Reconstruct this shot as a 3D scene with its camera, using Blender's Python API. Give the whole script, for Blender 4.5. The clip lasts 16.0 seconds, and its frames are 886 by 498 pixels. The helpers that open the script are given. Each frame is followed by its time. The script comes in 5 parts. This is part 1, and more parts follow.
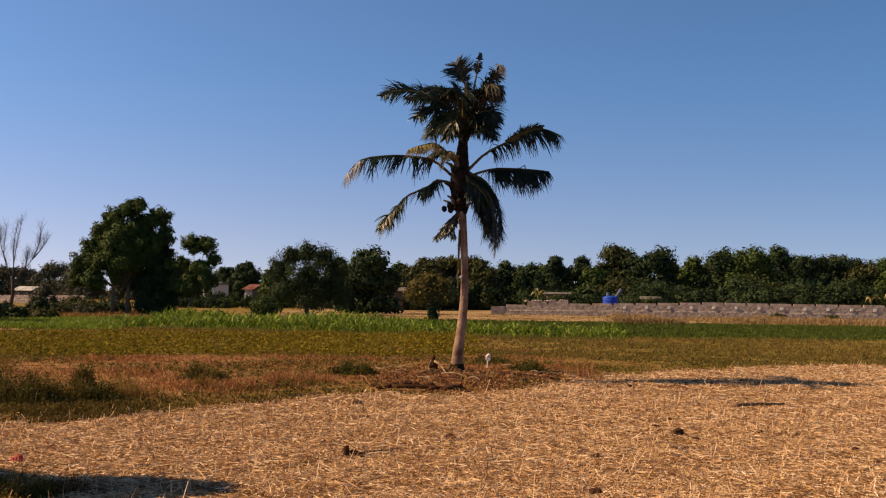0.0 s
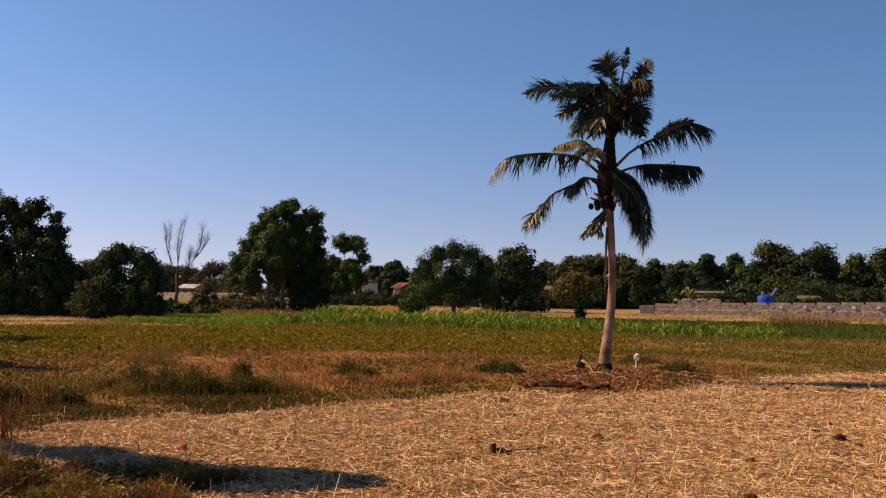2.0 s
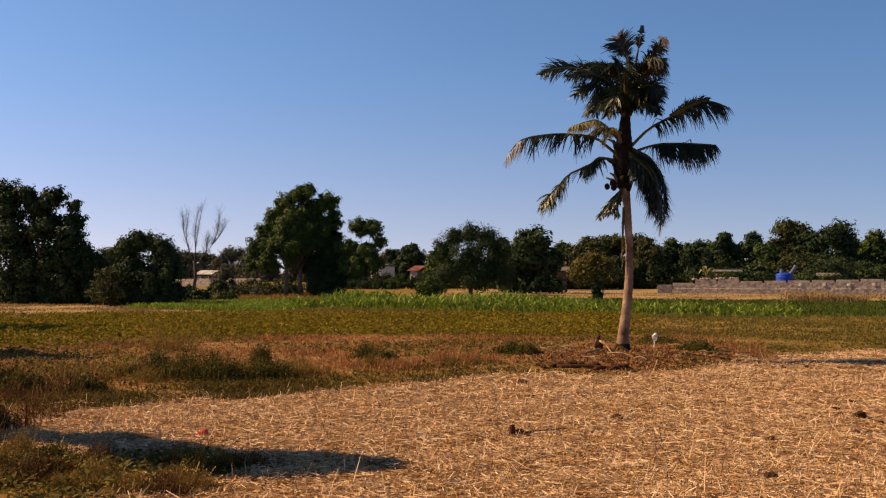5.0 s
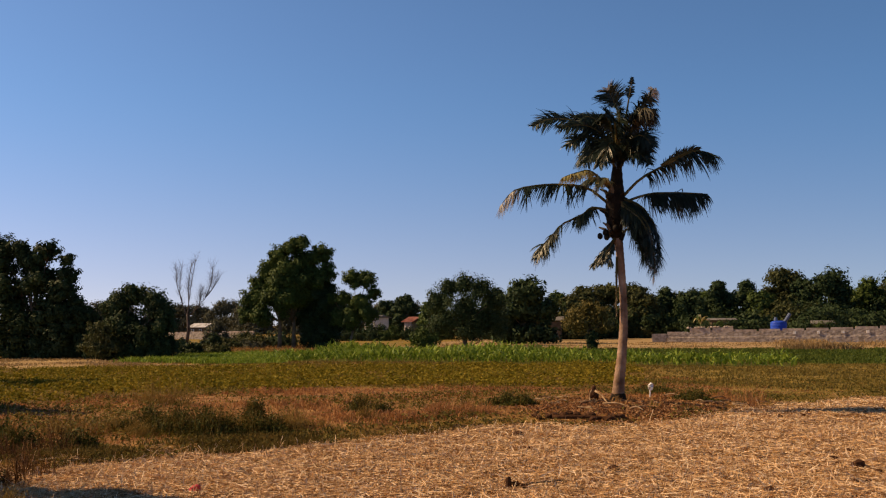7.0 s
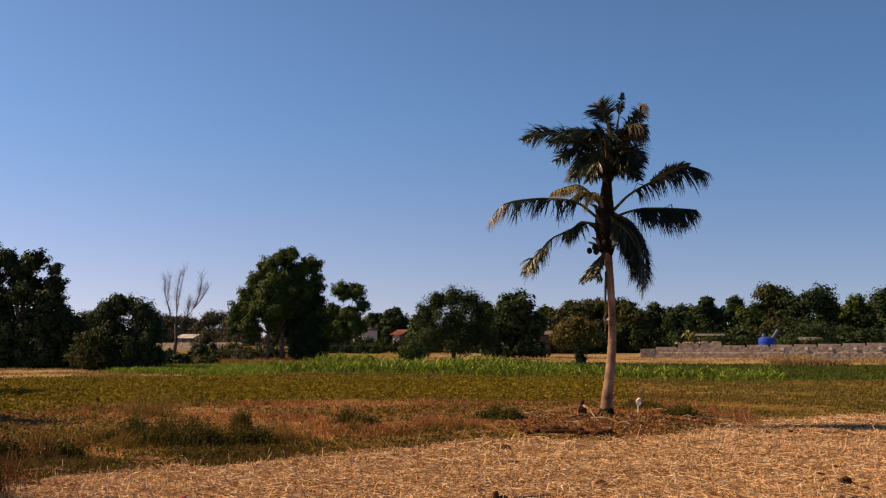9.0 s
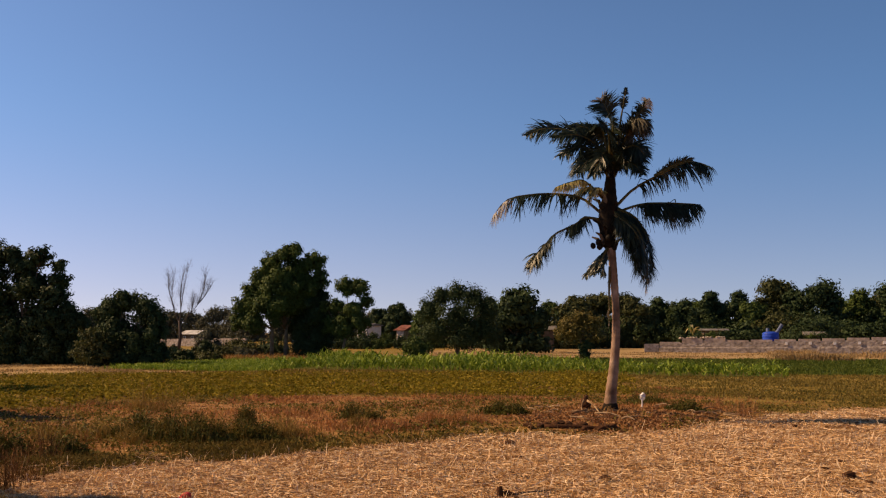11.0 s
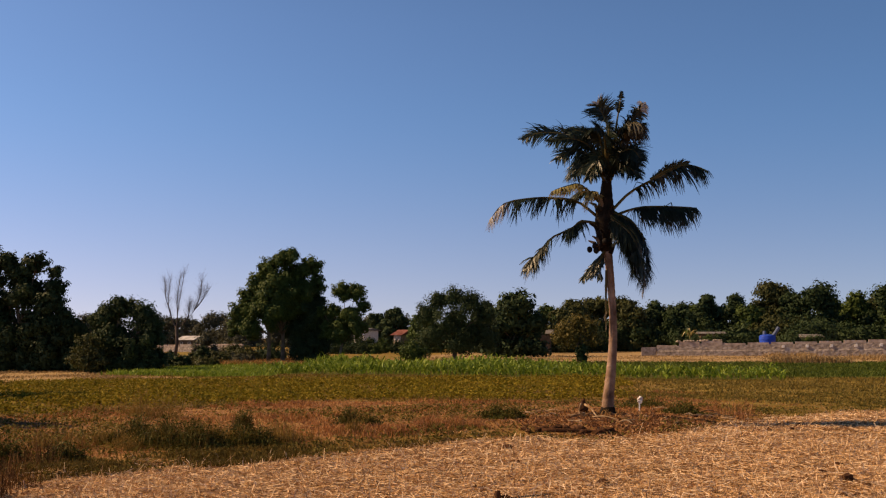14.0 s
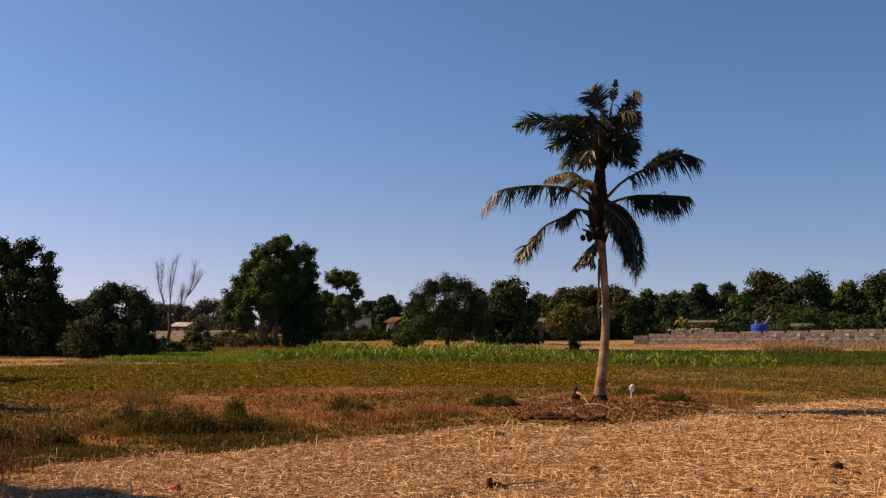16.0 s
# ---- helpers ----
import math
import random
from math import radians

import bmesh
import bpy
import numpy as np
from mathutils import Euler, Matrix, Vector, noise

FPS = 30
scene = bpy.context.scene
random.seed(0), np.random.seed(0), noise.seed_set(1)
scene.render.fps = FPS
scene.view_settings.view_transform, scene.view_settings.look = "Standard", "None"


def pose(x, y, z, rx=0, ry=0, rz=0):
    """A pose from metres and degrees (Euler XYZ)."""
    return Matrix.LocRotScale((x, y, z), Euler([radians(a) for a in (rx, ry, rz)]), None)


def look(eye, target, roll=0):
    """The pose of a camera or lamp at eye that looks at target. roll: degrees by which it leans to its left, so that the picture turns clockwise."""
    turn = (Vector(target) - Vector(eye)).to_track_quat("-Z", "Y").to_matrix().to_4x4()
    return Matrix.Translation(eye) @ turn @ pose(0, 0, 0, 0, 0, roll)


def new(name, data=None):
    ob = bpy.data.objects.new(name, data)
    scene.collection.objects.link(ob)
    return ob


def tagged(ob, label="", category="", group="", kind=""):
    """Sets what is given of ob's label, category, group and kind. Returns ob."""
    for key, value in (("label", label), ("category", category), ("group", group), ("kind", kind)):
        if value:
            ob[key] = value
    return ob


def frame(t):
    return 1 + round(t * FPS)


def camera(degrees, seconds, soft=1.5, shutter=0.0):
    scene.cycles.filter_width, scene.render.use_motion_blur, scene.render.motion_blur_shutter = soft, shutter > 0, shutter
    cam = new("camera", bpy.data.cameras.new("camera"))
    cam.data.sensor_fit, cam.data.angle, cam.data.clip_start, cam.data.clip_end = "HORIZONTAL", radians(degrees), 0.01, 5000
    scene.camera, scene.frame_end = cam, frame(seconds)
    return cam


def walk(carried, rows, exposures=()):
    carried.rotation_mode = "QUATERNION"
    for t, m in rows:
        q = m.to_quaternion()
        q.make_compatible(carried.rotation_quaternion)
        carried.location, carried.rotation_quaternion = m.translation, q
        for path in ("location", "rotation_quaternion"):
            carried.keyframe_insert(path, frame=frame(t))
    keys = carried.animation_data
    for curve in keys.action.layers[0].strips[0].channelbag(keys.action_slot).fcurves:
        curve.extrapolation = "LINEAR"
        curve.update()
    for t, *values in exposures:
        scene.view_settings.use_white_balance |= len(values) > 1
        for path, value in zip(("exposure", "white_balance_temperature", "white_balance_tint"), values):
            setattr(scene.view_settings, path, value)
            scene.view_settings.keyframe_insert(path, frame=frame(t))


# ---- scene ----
# ---- camera: held at one spot on a raised bank, turned by hand ----
cam = camera(48.46, 16.0, soft=1.2)
EYE = Vector((0.0, 0.0, 2.5))
TURNS = [(0.0, 0.042, 2.684, 0.893), (0.5, 2.291, 2.735, 0.763), (1.0, 7.058, 2.95, 0.435), (1.5, 8.607, 2.783, 0.428),
         (2.0, 8.536, 2.445, 1.05), (2.5, 9.052, 2.29, 0.819), (3.0, 9.564, 1.899, 0.528), (5.3, 9.39, 1.43, 0.12), (5.5, 9.194, 1.614, -0.1),
         (6.0, 9.316, 3.129, -0.336), (6.5, 9.3, 4.078, -0.397), (7.0, 9.112, 4.379, -0.274), (7.5, 8.598, 3.842, 0.478),
         (8.0, 8.51, 4.359, 0.218), (8.5, 8.497, 3.854, -0.512), (9.0, 8.503, 5.139, 0.248), (9.5, 9.492, 4.685, 0.178),
         (9.7, 8.86, 5.08, 0.28), (12.0, 8.563, 4.744, -0.06), (12.5, 8.626, 4.941, -0.79), (13.0, 8.284, 5.061, -0.281), (13.5, 8.223, 5.048, -0.177),
         (14.0, 8.513, 5.133, -0.174), (14.5, 8.539, 5.418, -0.06), (15.0, 8.643, 6.083, -0.168), (15.5, 8.603, 5.982, -0.16),
         (16.0, 8.123, 4.412, 0.086)]


def aim(yaw, pitch, roll):
    a, b = radians(yaw), radians(pitch)
    return look(EYE, EYE + Vector((-math.sin(a) * math.cos(b), math.cos(a) * math.cos(b), math.sin(b))), roll)


# seconds, exposure, kelvin, tint: the film's own drift
DRIFT = ((0.0, 0.51, 6750, 17), (3.0, 0.51, 6950, 17), (5.5, 0.56, 6950, 17), (6.0, 0.46, 6850, 16), (7.0, 0.44, 6850, 15), (9.0, 0.44, 6900, 17), (12.0, 0.45, 7100, 20), (13.5, 0.44, 7050, 20), (15.0, 0.43, 6950, 19), (16.0, 0.43, 6950, 19))
walk(cam, [(t, aim(y, p, r)) for t, y, p, r in TURNS], exposures=DRIFT)

# ---- light: morning sun from the side, clear sky ----
SUN_ELEV, SUN_HEAD = radians(39), Vector((1.0, 0.02, 0.0)).normalized()
world = bpy.data.worlds.new("world")
scene.world = world
world.use_nodes = True
wn = world.node_tree
sky = wn.nodes.new("ShaderNodeTexSky")
sky.sky_type, sky.sun_disc = "NISHITA", False
sky.sun_elevation, sky.sun_rotation = SUN_ELEV, math.atan2(-SUN_HEAD.x, -SUN_HEAD.y)
sky.air_density, sky.dust_density, sky.ozone_density, sky.altitude = 0.75, 0.3, 4.0, 0
way_up = wn.nodes.new("ShaderNodeTexCoord")
lift = wn.nodes.new("ShaderNodeVectorMath")
lift.operation = "ADD"
lift.inputs[1].default_value = (0, 0, 0.05)
wn.links.new(way_up.outputs["Generated"], lift.inputs[0])
unit = wn.nodes.new("ShaderNodeVectorMath")
unit.operation = "NORMALIZE"
wn.links.new(lift.outputs[0], unit.inputs[0])
wn.links.new(unit.outputs[0], sky.inputs["Vector"])
# thin rosy haze low down, clearer blue higher up
height = wn.nodes.new("ShaderNodeSeparateXYZ")
wn.links.new(way_up.outputs["Generated"], height.inputs[0])
haze = wn.nodes.new("ShaderNodeMapRange")
haze.interpolation_type = "SMOOTHSTEP"
haze.inputs["From Max"].default_value = 0.24
wn.links.new(height.outputs["Z"], haze.inputs["Value"])
tone = wn.nodes.new("ShaderNodeMix")
tone.data_type = "RGBA"
tone.inputs[6].default_value, tone.inputs[7].default_value = (1.04, 0.875, 0.84, 1), (0.76, 0.985, 1.03, 1)
wn.links.new(haze.outputs["Result"], tone.inputs[0])
tinted = wn.nodes.new("ShaderNodeVectorMath")
tinted.operation = "MULTIPLY"
wn.links.new(sky.outputs[0], tinted.inputs[0])
wn.links.new(tone.outputs[2], tinted.inputs[1])
# deep clear blue overhead, and a brighter, hazier side towards the sun
deep = wn.nodes.new("ShaderNodeMapRange")
deep.interpolation_type = "SMOOTHSTEP"
deep.inputs["From Min"].default_value, deep.inputs["From Max"].default_value, deep.inputs["To Min"].default_value, deep.inputs["To Max"].default_value = 0.3, 0.65, 1.0, 0.2
wn.links.new(height.outputs["Z"], deep.inputs["Value"])
sunward = wn.nodes.new("ShaderNodeMapRange")
sunward.inputs["From Min"].default_value, sunward.inputs["From Max"].default_value = -0.9, 0.9
wn.links.new(height.outputs["X"], sunward.inputs["Value"])
side = wn.nodes.new("ShaderNodeMix")
side.data_type = "RGBA"
side.inputs[6].default_value, side.inputs[7].default_value = (1.28, 1.10, 1.09, 1), (0.595, 0.71, 0.745, 1)
wn.links.new(sunward.outputs["Result"], side.inputs[0])
sided = wn.nodes.new("ShaderNodeVectorMath")
sided.operation = "MULTIPLY"
wn.links.new(tinted.outputs[0], sided.inputs[0])
wn.links.new(side.outputs[2], sided.inputs[1])
graded = wn.nodes.new("ShaderNodeVectorMath")
graded.operation = "SCALE"
wn.links.new(sided.outputs[0], graded.inputs[0])
wn.links.new(deep.outputs["Result"], graded.inputs["Scale"])
wn.links.new(graded.outputs[0], wn.nodes["Background"].inputs[0])
wn.nodes["Background"].inputs[1].default_value = 0.100
sun = new("sun", bpy.data.lights.new("sun", "SUN"))
sun.data.energy, sun.data.angle, sun.data.color = 4.0, radians(0.5), (1.0, 0.705, 0.385)
sun_way = Vector((SUN_HEAD.x * math.cos(SUN_ELEV), SUN_HEAD.y * math.cos(SUN_ELEV), -math.sin(SUN_ELEV)))
sun.matrix_world = look((-40, 10, 30), Vector((-40, 10, 30)) + sun_way)


# ---- materials ----
def mat(name, colours, rough=0.8, scale=4.0, bump=0.3, leafy=0.0, island=0.0, detail=6.0, fine=0.0, coords="Object"):
    """colours: two or three tones, mixed by noise and, for joined pieces, by a random tone for each piece."""
    m = bpy.data.materials.new(name)
    m.use_nodes = True
    t, b = m.node_tree, m.node_tree.nodes["Principled BSDF"]
    b.inputs["Roughness"].default_value = rough
    b.inputs["Specular IOR Level"].default_value = 0.15
    tc = t.nodes.new("ShaderNodeTexCoord")
    n = t.nodes.new("ShaderNodeTexNoise")
    n.inputs["Scale"].default_value, n.inputs["Detail"].default_value = scale, detail
    t.links.new(tc.outputs[coords], n.inputs["Vector"])
    f = n.outputs["Fac"]
    if island:
        g = t.nodes.new("ShaderNodeNewGeometry")
        mx = t.nodes.new("ShaderNodeMix")
        mx.inputs[0].default_value = island
        t.links.new(f, mx.inputs[2])
        t.links.new(g.outputs["Random Per Island"], mx.inputs[3])
        f = mx.outputs[0]
    r = t.nodes.new("ShaderNodeValToRGB")
    e = r.color_ramp.elements
    while len(e) < len(colours):
        e.new(0.5)
    lo, hi = (0.05, 0.95) if island else (0.3, 0.7)
    for k, c in enumerate(colours):
        e[k].position = lo + (hi - lo) * k / (len(colours) - 1)
        e[k].color = (*c, 1)
    t.links.new(f, r.inputs[0])
    t.links.new(r.outputs[0], b.inputs["Base Color"])
    if bump:
        n2 = t.nodes.new("ShaderNodeTexNoise")
        n2.inputs["Scale"].default_value, n2.inputs["Detail"].default_value = fine or scale * 6, 4
        t.links.new(tc.outputs[coords], n2.inputs["Vector"])
        bp = t.nodes.new("ShaderNodeBump")
        bp.inputs["Strength"].default_value, bp.inputs["Distance"].default_value = bump, 0.05
        t.links.new(n2.outputs["Fac"], bp.inputs["Height"])
        t.links.new(bp.outputs[0], b.inputs["Normal"])
    if leafy:
        tr, mxs = t.nodes.new("ShaderNodeBsdfTranslucent"), t.nodes.new("ShaderNodeMixShader")
        t.links.new(r.outputs[0], tr.inputs[0])
        mxs.inputs[0].default_value = leafy
        t.links.new(b.outputs[0], mxs.inputs[1])
        t.links.new(tr.outputs[0], mxs.inputs[2])
        t.links.new(mxs.outputs[0], t.nodes["Material Output"].inputs["Surface"])
    return m


BARK = mat("bark", [(0.10, 0.075, 0.05), (0.22, 0.17, 0.12)], 0.9, 2, 0.6)
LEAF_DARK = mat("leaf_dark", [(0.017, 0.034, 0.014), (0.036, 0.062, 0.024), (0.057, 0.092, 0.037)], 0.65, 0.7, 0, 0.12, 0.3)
LEAF_GREEN = mat("leaf_green", [(0.028, 0.052, 0.014), (0.065, 0.102, 0.025), (0.122, 0.170, 0.040)], 0.65, 0.7, 0, 0.15, 0.3)
LEAF_OLIVE = mat("leaf_olive", [(0.037, 0.042, 0.016), (0.068, 0.080, 0.028), (0.114, 0.124, 0.042)], 0.6, 0.5, 0, 0.2, 0.6)
# grey leaves, lightened so that distant haze is painted into their colour
LEAF_GREY_HAZE = mat("leaf_grey_haze", [(0.055, 0.062, 0.042), (0.09, 0.098, 0.066), (0.135, 0.132, 0.09)], 0.7, 0.7, 0, 0.12, 0.4)
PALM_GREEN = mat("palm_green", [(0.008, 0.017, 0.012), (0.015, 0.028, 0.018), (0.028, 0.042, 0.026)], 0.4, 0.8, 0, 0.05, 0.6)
PALM_GREEN.node_tree.nodes["Principled BSDF"].inputs["Specular IOR Level"].default_value = 0.45
PALM_YELLOW = mat("palm_yellow", [(0.17, 0.16, 0.05), (0.40, 0.35, 0.15), (0.58, 0.51, 0.27)], 0.5, 0.8, 0, 0.2, 0.6)
PALM_RIB = mat("palm_rib", [(0.07, 0.06, 0.02), (0.14, 0.11, 0.04)], 0.5, 2, 0)
PALM_DEAD = mat("palm_dead", [(0.10, 0.065, 0.04), (0.26, 0.20, 0.13), (0.55, 0.48, 0.36)], 0.8, 0.8, 0, 0.15, 0.7)
STRAW = mat("straw", [(0.13, 0.06, 0.02), (0.69, 0.435, 0.215), (1.0, 0.845, 0.63)], 0.55, 1.3, 0, 0.1, 0.68)
DRY_GRASS = mat("dry_grass", [(0.17, 0.085, 0.03), (0.34, 0.18, 0.06), (0.52, 0.33, 0.13)], 0.8, 0.6, 0, 0.2, 0.55)
RED_GRASS = mat("red_grass", [(0.22, 0.092, 0.036), (0.40, 0.195, 0.078), (0.58, 0.34, 0.15)], 0.8, 0.6, 0, 0.2, 0.55)
GREEN_GRASS = mat("green_grass", [(0.06, 0.055, 0.012), (0.13, 0.11, 0.022), (0.26, 0.20, 0.05)], 0.7, 0.6, 0, 0.25, 0.6)
CLUMP = mat("clump_leaf", [(0.022, 0.032, 0.007), (0.058, 0.068, 0.012), (0.145, 0.138, 0.026)], 0.7, 0.8, 0, 0.15, 0.6)
SOY = mat("soy", [(0.075, 0.068, 0.006), (0.20, 0.168, 0.014), (0.40, 0.28, 0.04)], 0.85, 0.25, 0, 0.25, 0.6)
CORN = mat("corn", [(0.06, 0.11, 0.012), (0.19, 0.28, 0.03), (0.40, 0.46, 0.08)], 0.5, 0.25, 0, 0.25, 0.6)


# ---- building helpers ----
def finish(name, me, material, parent=None, smooth=False, label=""):
    for m in material if isinstance(material, (list, tuple)) else [material]:
        me.materials.append(m)
    if smooth:
        me.polygons.foreach_set("use_smooth", np.ones(len(me.polygons), bool))
    ob = new(name, me)
    ob.parent = parent
    if label:
        tagged(ob, label)
    return ob


def quads(name, q, material, parent=None, label=""):
    """One mesh from an array of four-cornered pieces (n, 4, 3)."""
    q = np.ascontiguousarray(q, dtype=np.float32)
    n = len(q)
    me = bpy.data.meshes.new(name)
    me.vertices.add(4 * n)
    me.vertices.foreach_set("co", q.ravel())
    me.loops.add(4 * n)
    me.loops.foreach_set("vertex_index", np.arange(4 * n, dtype=np.int32))
    me.polygons.add(n)
    me.polygons.foreach_set("loop_start", np.arange(0, 4 * n, 4, dtype=np.int32))
    me.update(calc_edges=True)
    return finish(name, me, material, parent, label=label)


def part(name, bm, material, parent=None, label="", smooth=False):
    me = bpy.data.meshes.new(name)
    bm.normal_update()
    bm.to_mesh(me)
    bm.free()
    return finish(name, me, material, parent, smooth, label)


def tube(bm, pts, radii, sides=8, flat=1.0):
    """A tapered tube through points, closed at its ends."""
    rings = []
    for i, p in enumerate(pts):
        p = Vector(p)
        d = (Vector(pts[min(i + 1, len(pts) - 1)]) - Vector(pts[max(i - 1, 0)])).normalized()
        a = d.cross(Vector((0, 1, 0.13)))
        a = a.normalized() if a.length > 1e-4 else Vector((1, 0, 0))
        b = d.cross(a)
        rings.append([bm.verts.new(p + float(radii[i]) * (math.cos(s) * a + flat * math.sin(s) * b))
                      for s in (2 * math.pi * k / sides for k in range(sides))])
    for r0, r1 in zip(rings, rings[1:]):
        for k in range(sides):
            bm.faces.new((r0[k], r0[(k + 1) % sides], r1[(k + 1) % sides], r1[k]))
    bm.faces.new(rings[0][::-1])
    bm.faces.new(rings[-1])


def box(bm, cx, cy, cz, sx, sy, sz, bevel=0.0):
    made = bmesh.ops.create_cube(bm, size=1, matrix=Matrix.Translation((cx, cy, cz)) @ Matrix.Diagonal((sx, sy, sz, 1)))
    if bevel:
        edges = list({e for v in made["verts"] for e in v.link_edges})
        bmesh.ops.bevel(bm, geom=edges, offset=bevel, segments=2, affect="EDGES")


def thing(name, x, y, z, label, category, group="", kind=""):
    ob = new(name)
    ob.location = (x, y, z)
    ob.empty_display_size = 0.1
    return tagged(ob, label, category, group, kind)


# ---- the lie of the land ----
EDGE_X = (-40, -14, -9.6, -8.5, -5.8, -3.7, -2.4, 0.2, 1.8, 3.7, 8.3, 17.2, 40)
EDGE_Y = (9, 14.5, 16.3, 18.4, 21.3, 23.6, 25.0, 25.6, 26.4, 29.6, 34.5, 38.7, 48)


def smooth(a, b, v):
    t = np.clip((v - a) / (b - a), 0, 1)
    return t * t * (3 - 2 * t)


def wave(x, y, s, k=0.0):
    """A cheap smooth random field between -1 and 1."""
    return (np.sin(x / s + 1.7 * np.sin(y / s * 0.7 + k) + k) + np.sin(y / s * 1.3 + 2.1 * np.sin(x / s * 0.6 - k) + 2 * k)) / 2


def field_edge(x):
    return np.interp(x, EDGE_X, EDGE_Y)


def land(x, y):
    x, y = np.asarray(x, float), np.asarray(y, float)
    past = y - field_edge(x) - 0.25 * wave(x, y, 0.9)
    mound = smooth(-0.2, 3.4, past) * np.exp(-((x - 0.3) / 3.2) ** 4) * (1 - smooth(31, 36, y))
    bank = smooth(0, 0.8, past) * (1 - smooth(34, 42, y)) * (1 - smooth(3, 9, x))
    near = 1 - smooth(60, 90, y)
    return 0.21 * mound + 0.10 * bank * (1 - mound) + near * (0.03 * wave(x, y, 1.7, 1) + 0.015 * wave(x, y, 0.5, 2))


def at_land(x, y):
    return float(land(x, y))


def zones(x, y):
    """How much of each ground cover lies at a place."""
    w = wave(x, y, 2.2, 3) + 0.5 * wave(x, y, 0.8, 5)
    weeds_near = smooth(-4.4, -5.6, x + 0.4 * w) * smooth(12.9, 12.2, y + 0.25 * w)
    straw = smooth(0.8, -0.8, y - field_edge(x) + 0.6 * w + 0.5 * wave(x, y, 0.45, 6)) * (1 - weeds_near)
    soy_front = np.interp(x, (-40, -19, -10, -0.6, 3), (25, 28.5, 37, 39.5, 40))
    soy_back = np.interp(x, (-40, -22, 0.5), (48, 55, 60))
    soy = smooth(-0.8, 0.8, y - soy_front + 0.9 * w) * smooth(0.8, -0.8, y - soy_back + 0.6 * w) * smooth(2.0, 0.5, x + 0.5 * w)
    corn_front = np.interp(x, (-30, -19, 10.6), (67, 65.5, 58.5))
    corn_back = np.interp(x, (-20, -12, 0, 10, 16), (84, 77, 71, 67, 66))
    corn = smooth(-0.6, 0.6, y - corn_front) * smooth(1, -1, y - corn_back) * smooth(0.5, -0.5, x - np.interp(y, (58, 90), (10.8, 16.2))) * smooth(-24, -22, x)
    crop = smooth(-1, 1, y - 62 - 0.7 * w) * smooth(2, -2, y - 88) * smooth(-33.5, -30, x + w) * smooth(-20, -23, x)
    green = smooth(8, 11, x - 0.08 * (y - 60) + w) * smooth(61, 66, y + w) * smooth(102, 96, y + w)
    green = np.maximum(green, smooth(-12, -7, x) * smooth(70, 73, y) * smooth(101, 97, y + w))
    green = np.maximum(green, smooth(-27, -25, x) * smooth(-11, -13, x) * smooth(87, 89, y + w) * smooth(110, 107, y))
    tan = smooth(98, 102, y + w) * smooth(215, 190, y) * smooth(-24, -20, x)
    tan = np.maximum(tan, smooth(-25, -29, x + 2 * w) * smooth(53, 57, y + w) * smooth(73, 70, y))
    red = smooth(0.1, 0.6, wave(x, y, 3.1, 8) * 0.5 + smooth(0.5, 2.5, y - field_edge(x)) * smooth(-1, 2, soy_front - y)) * (1 - straw) * smooth(6, 3, x)
    foot = np.exp(-(((x - 0.8) / 3.9) ** 2 + ((y - 28.4) / 3.3) ** 2) ** 2) * (1 - straw)
    red = red * (1 - foot)
    olive = np.maximum(smooth(1, 5, x + w) * smooth(0.5, 3, y - field_edge(x)), smooth(84, 90, y))
    return dict(olive=olive, foot=foot, straw=straw, soy=soy, corn=corn, crop=crop, green=green, tan=tan, red=red)


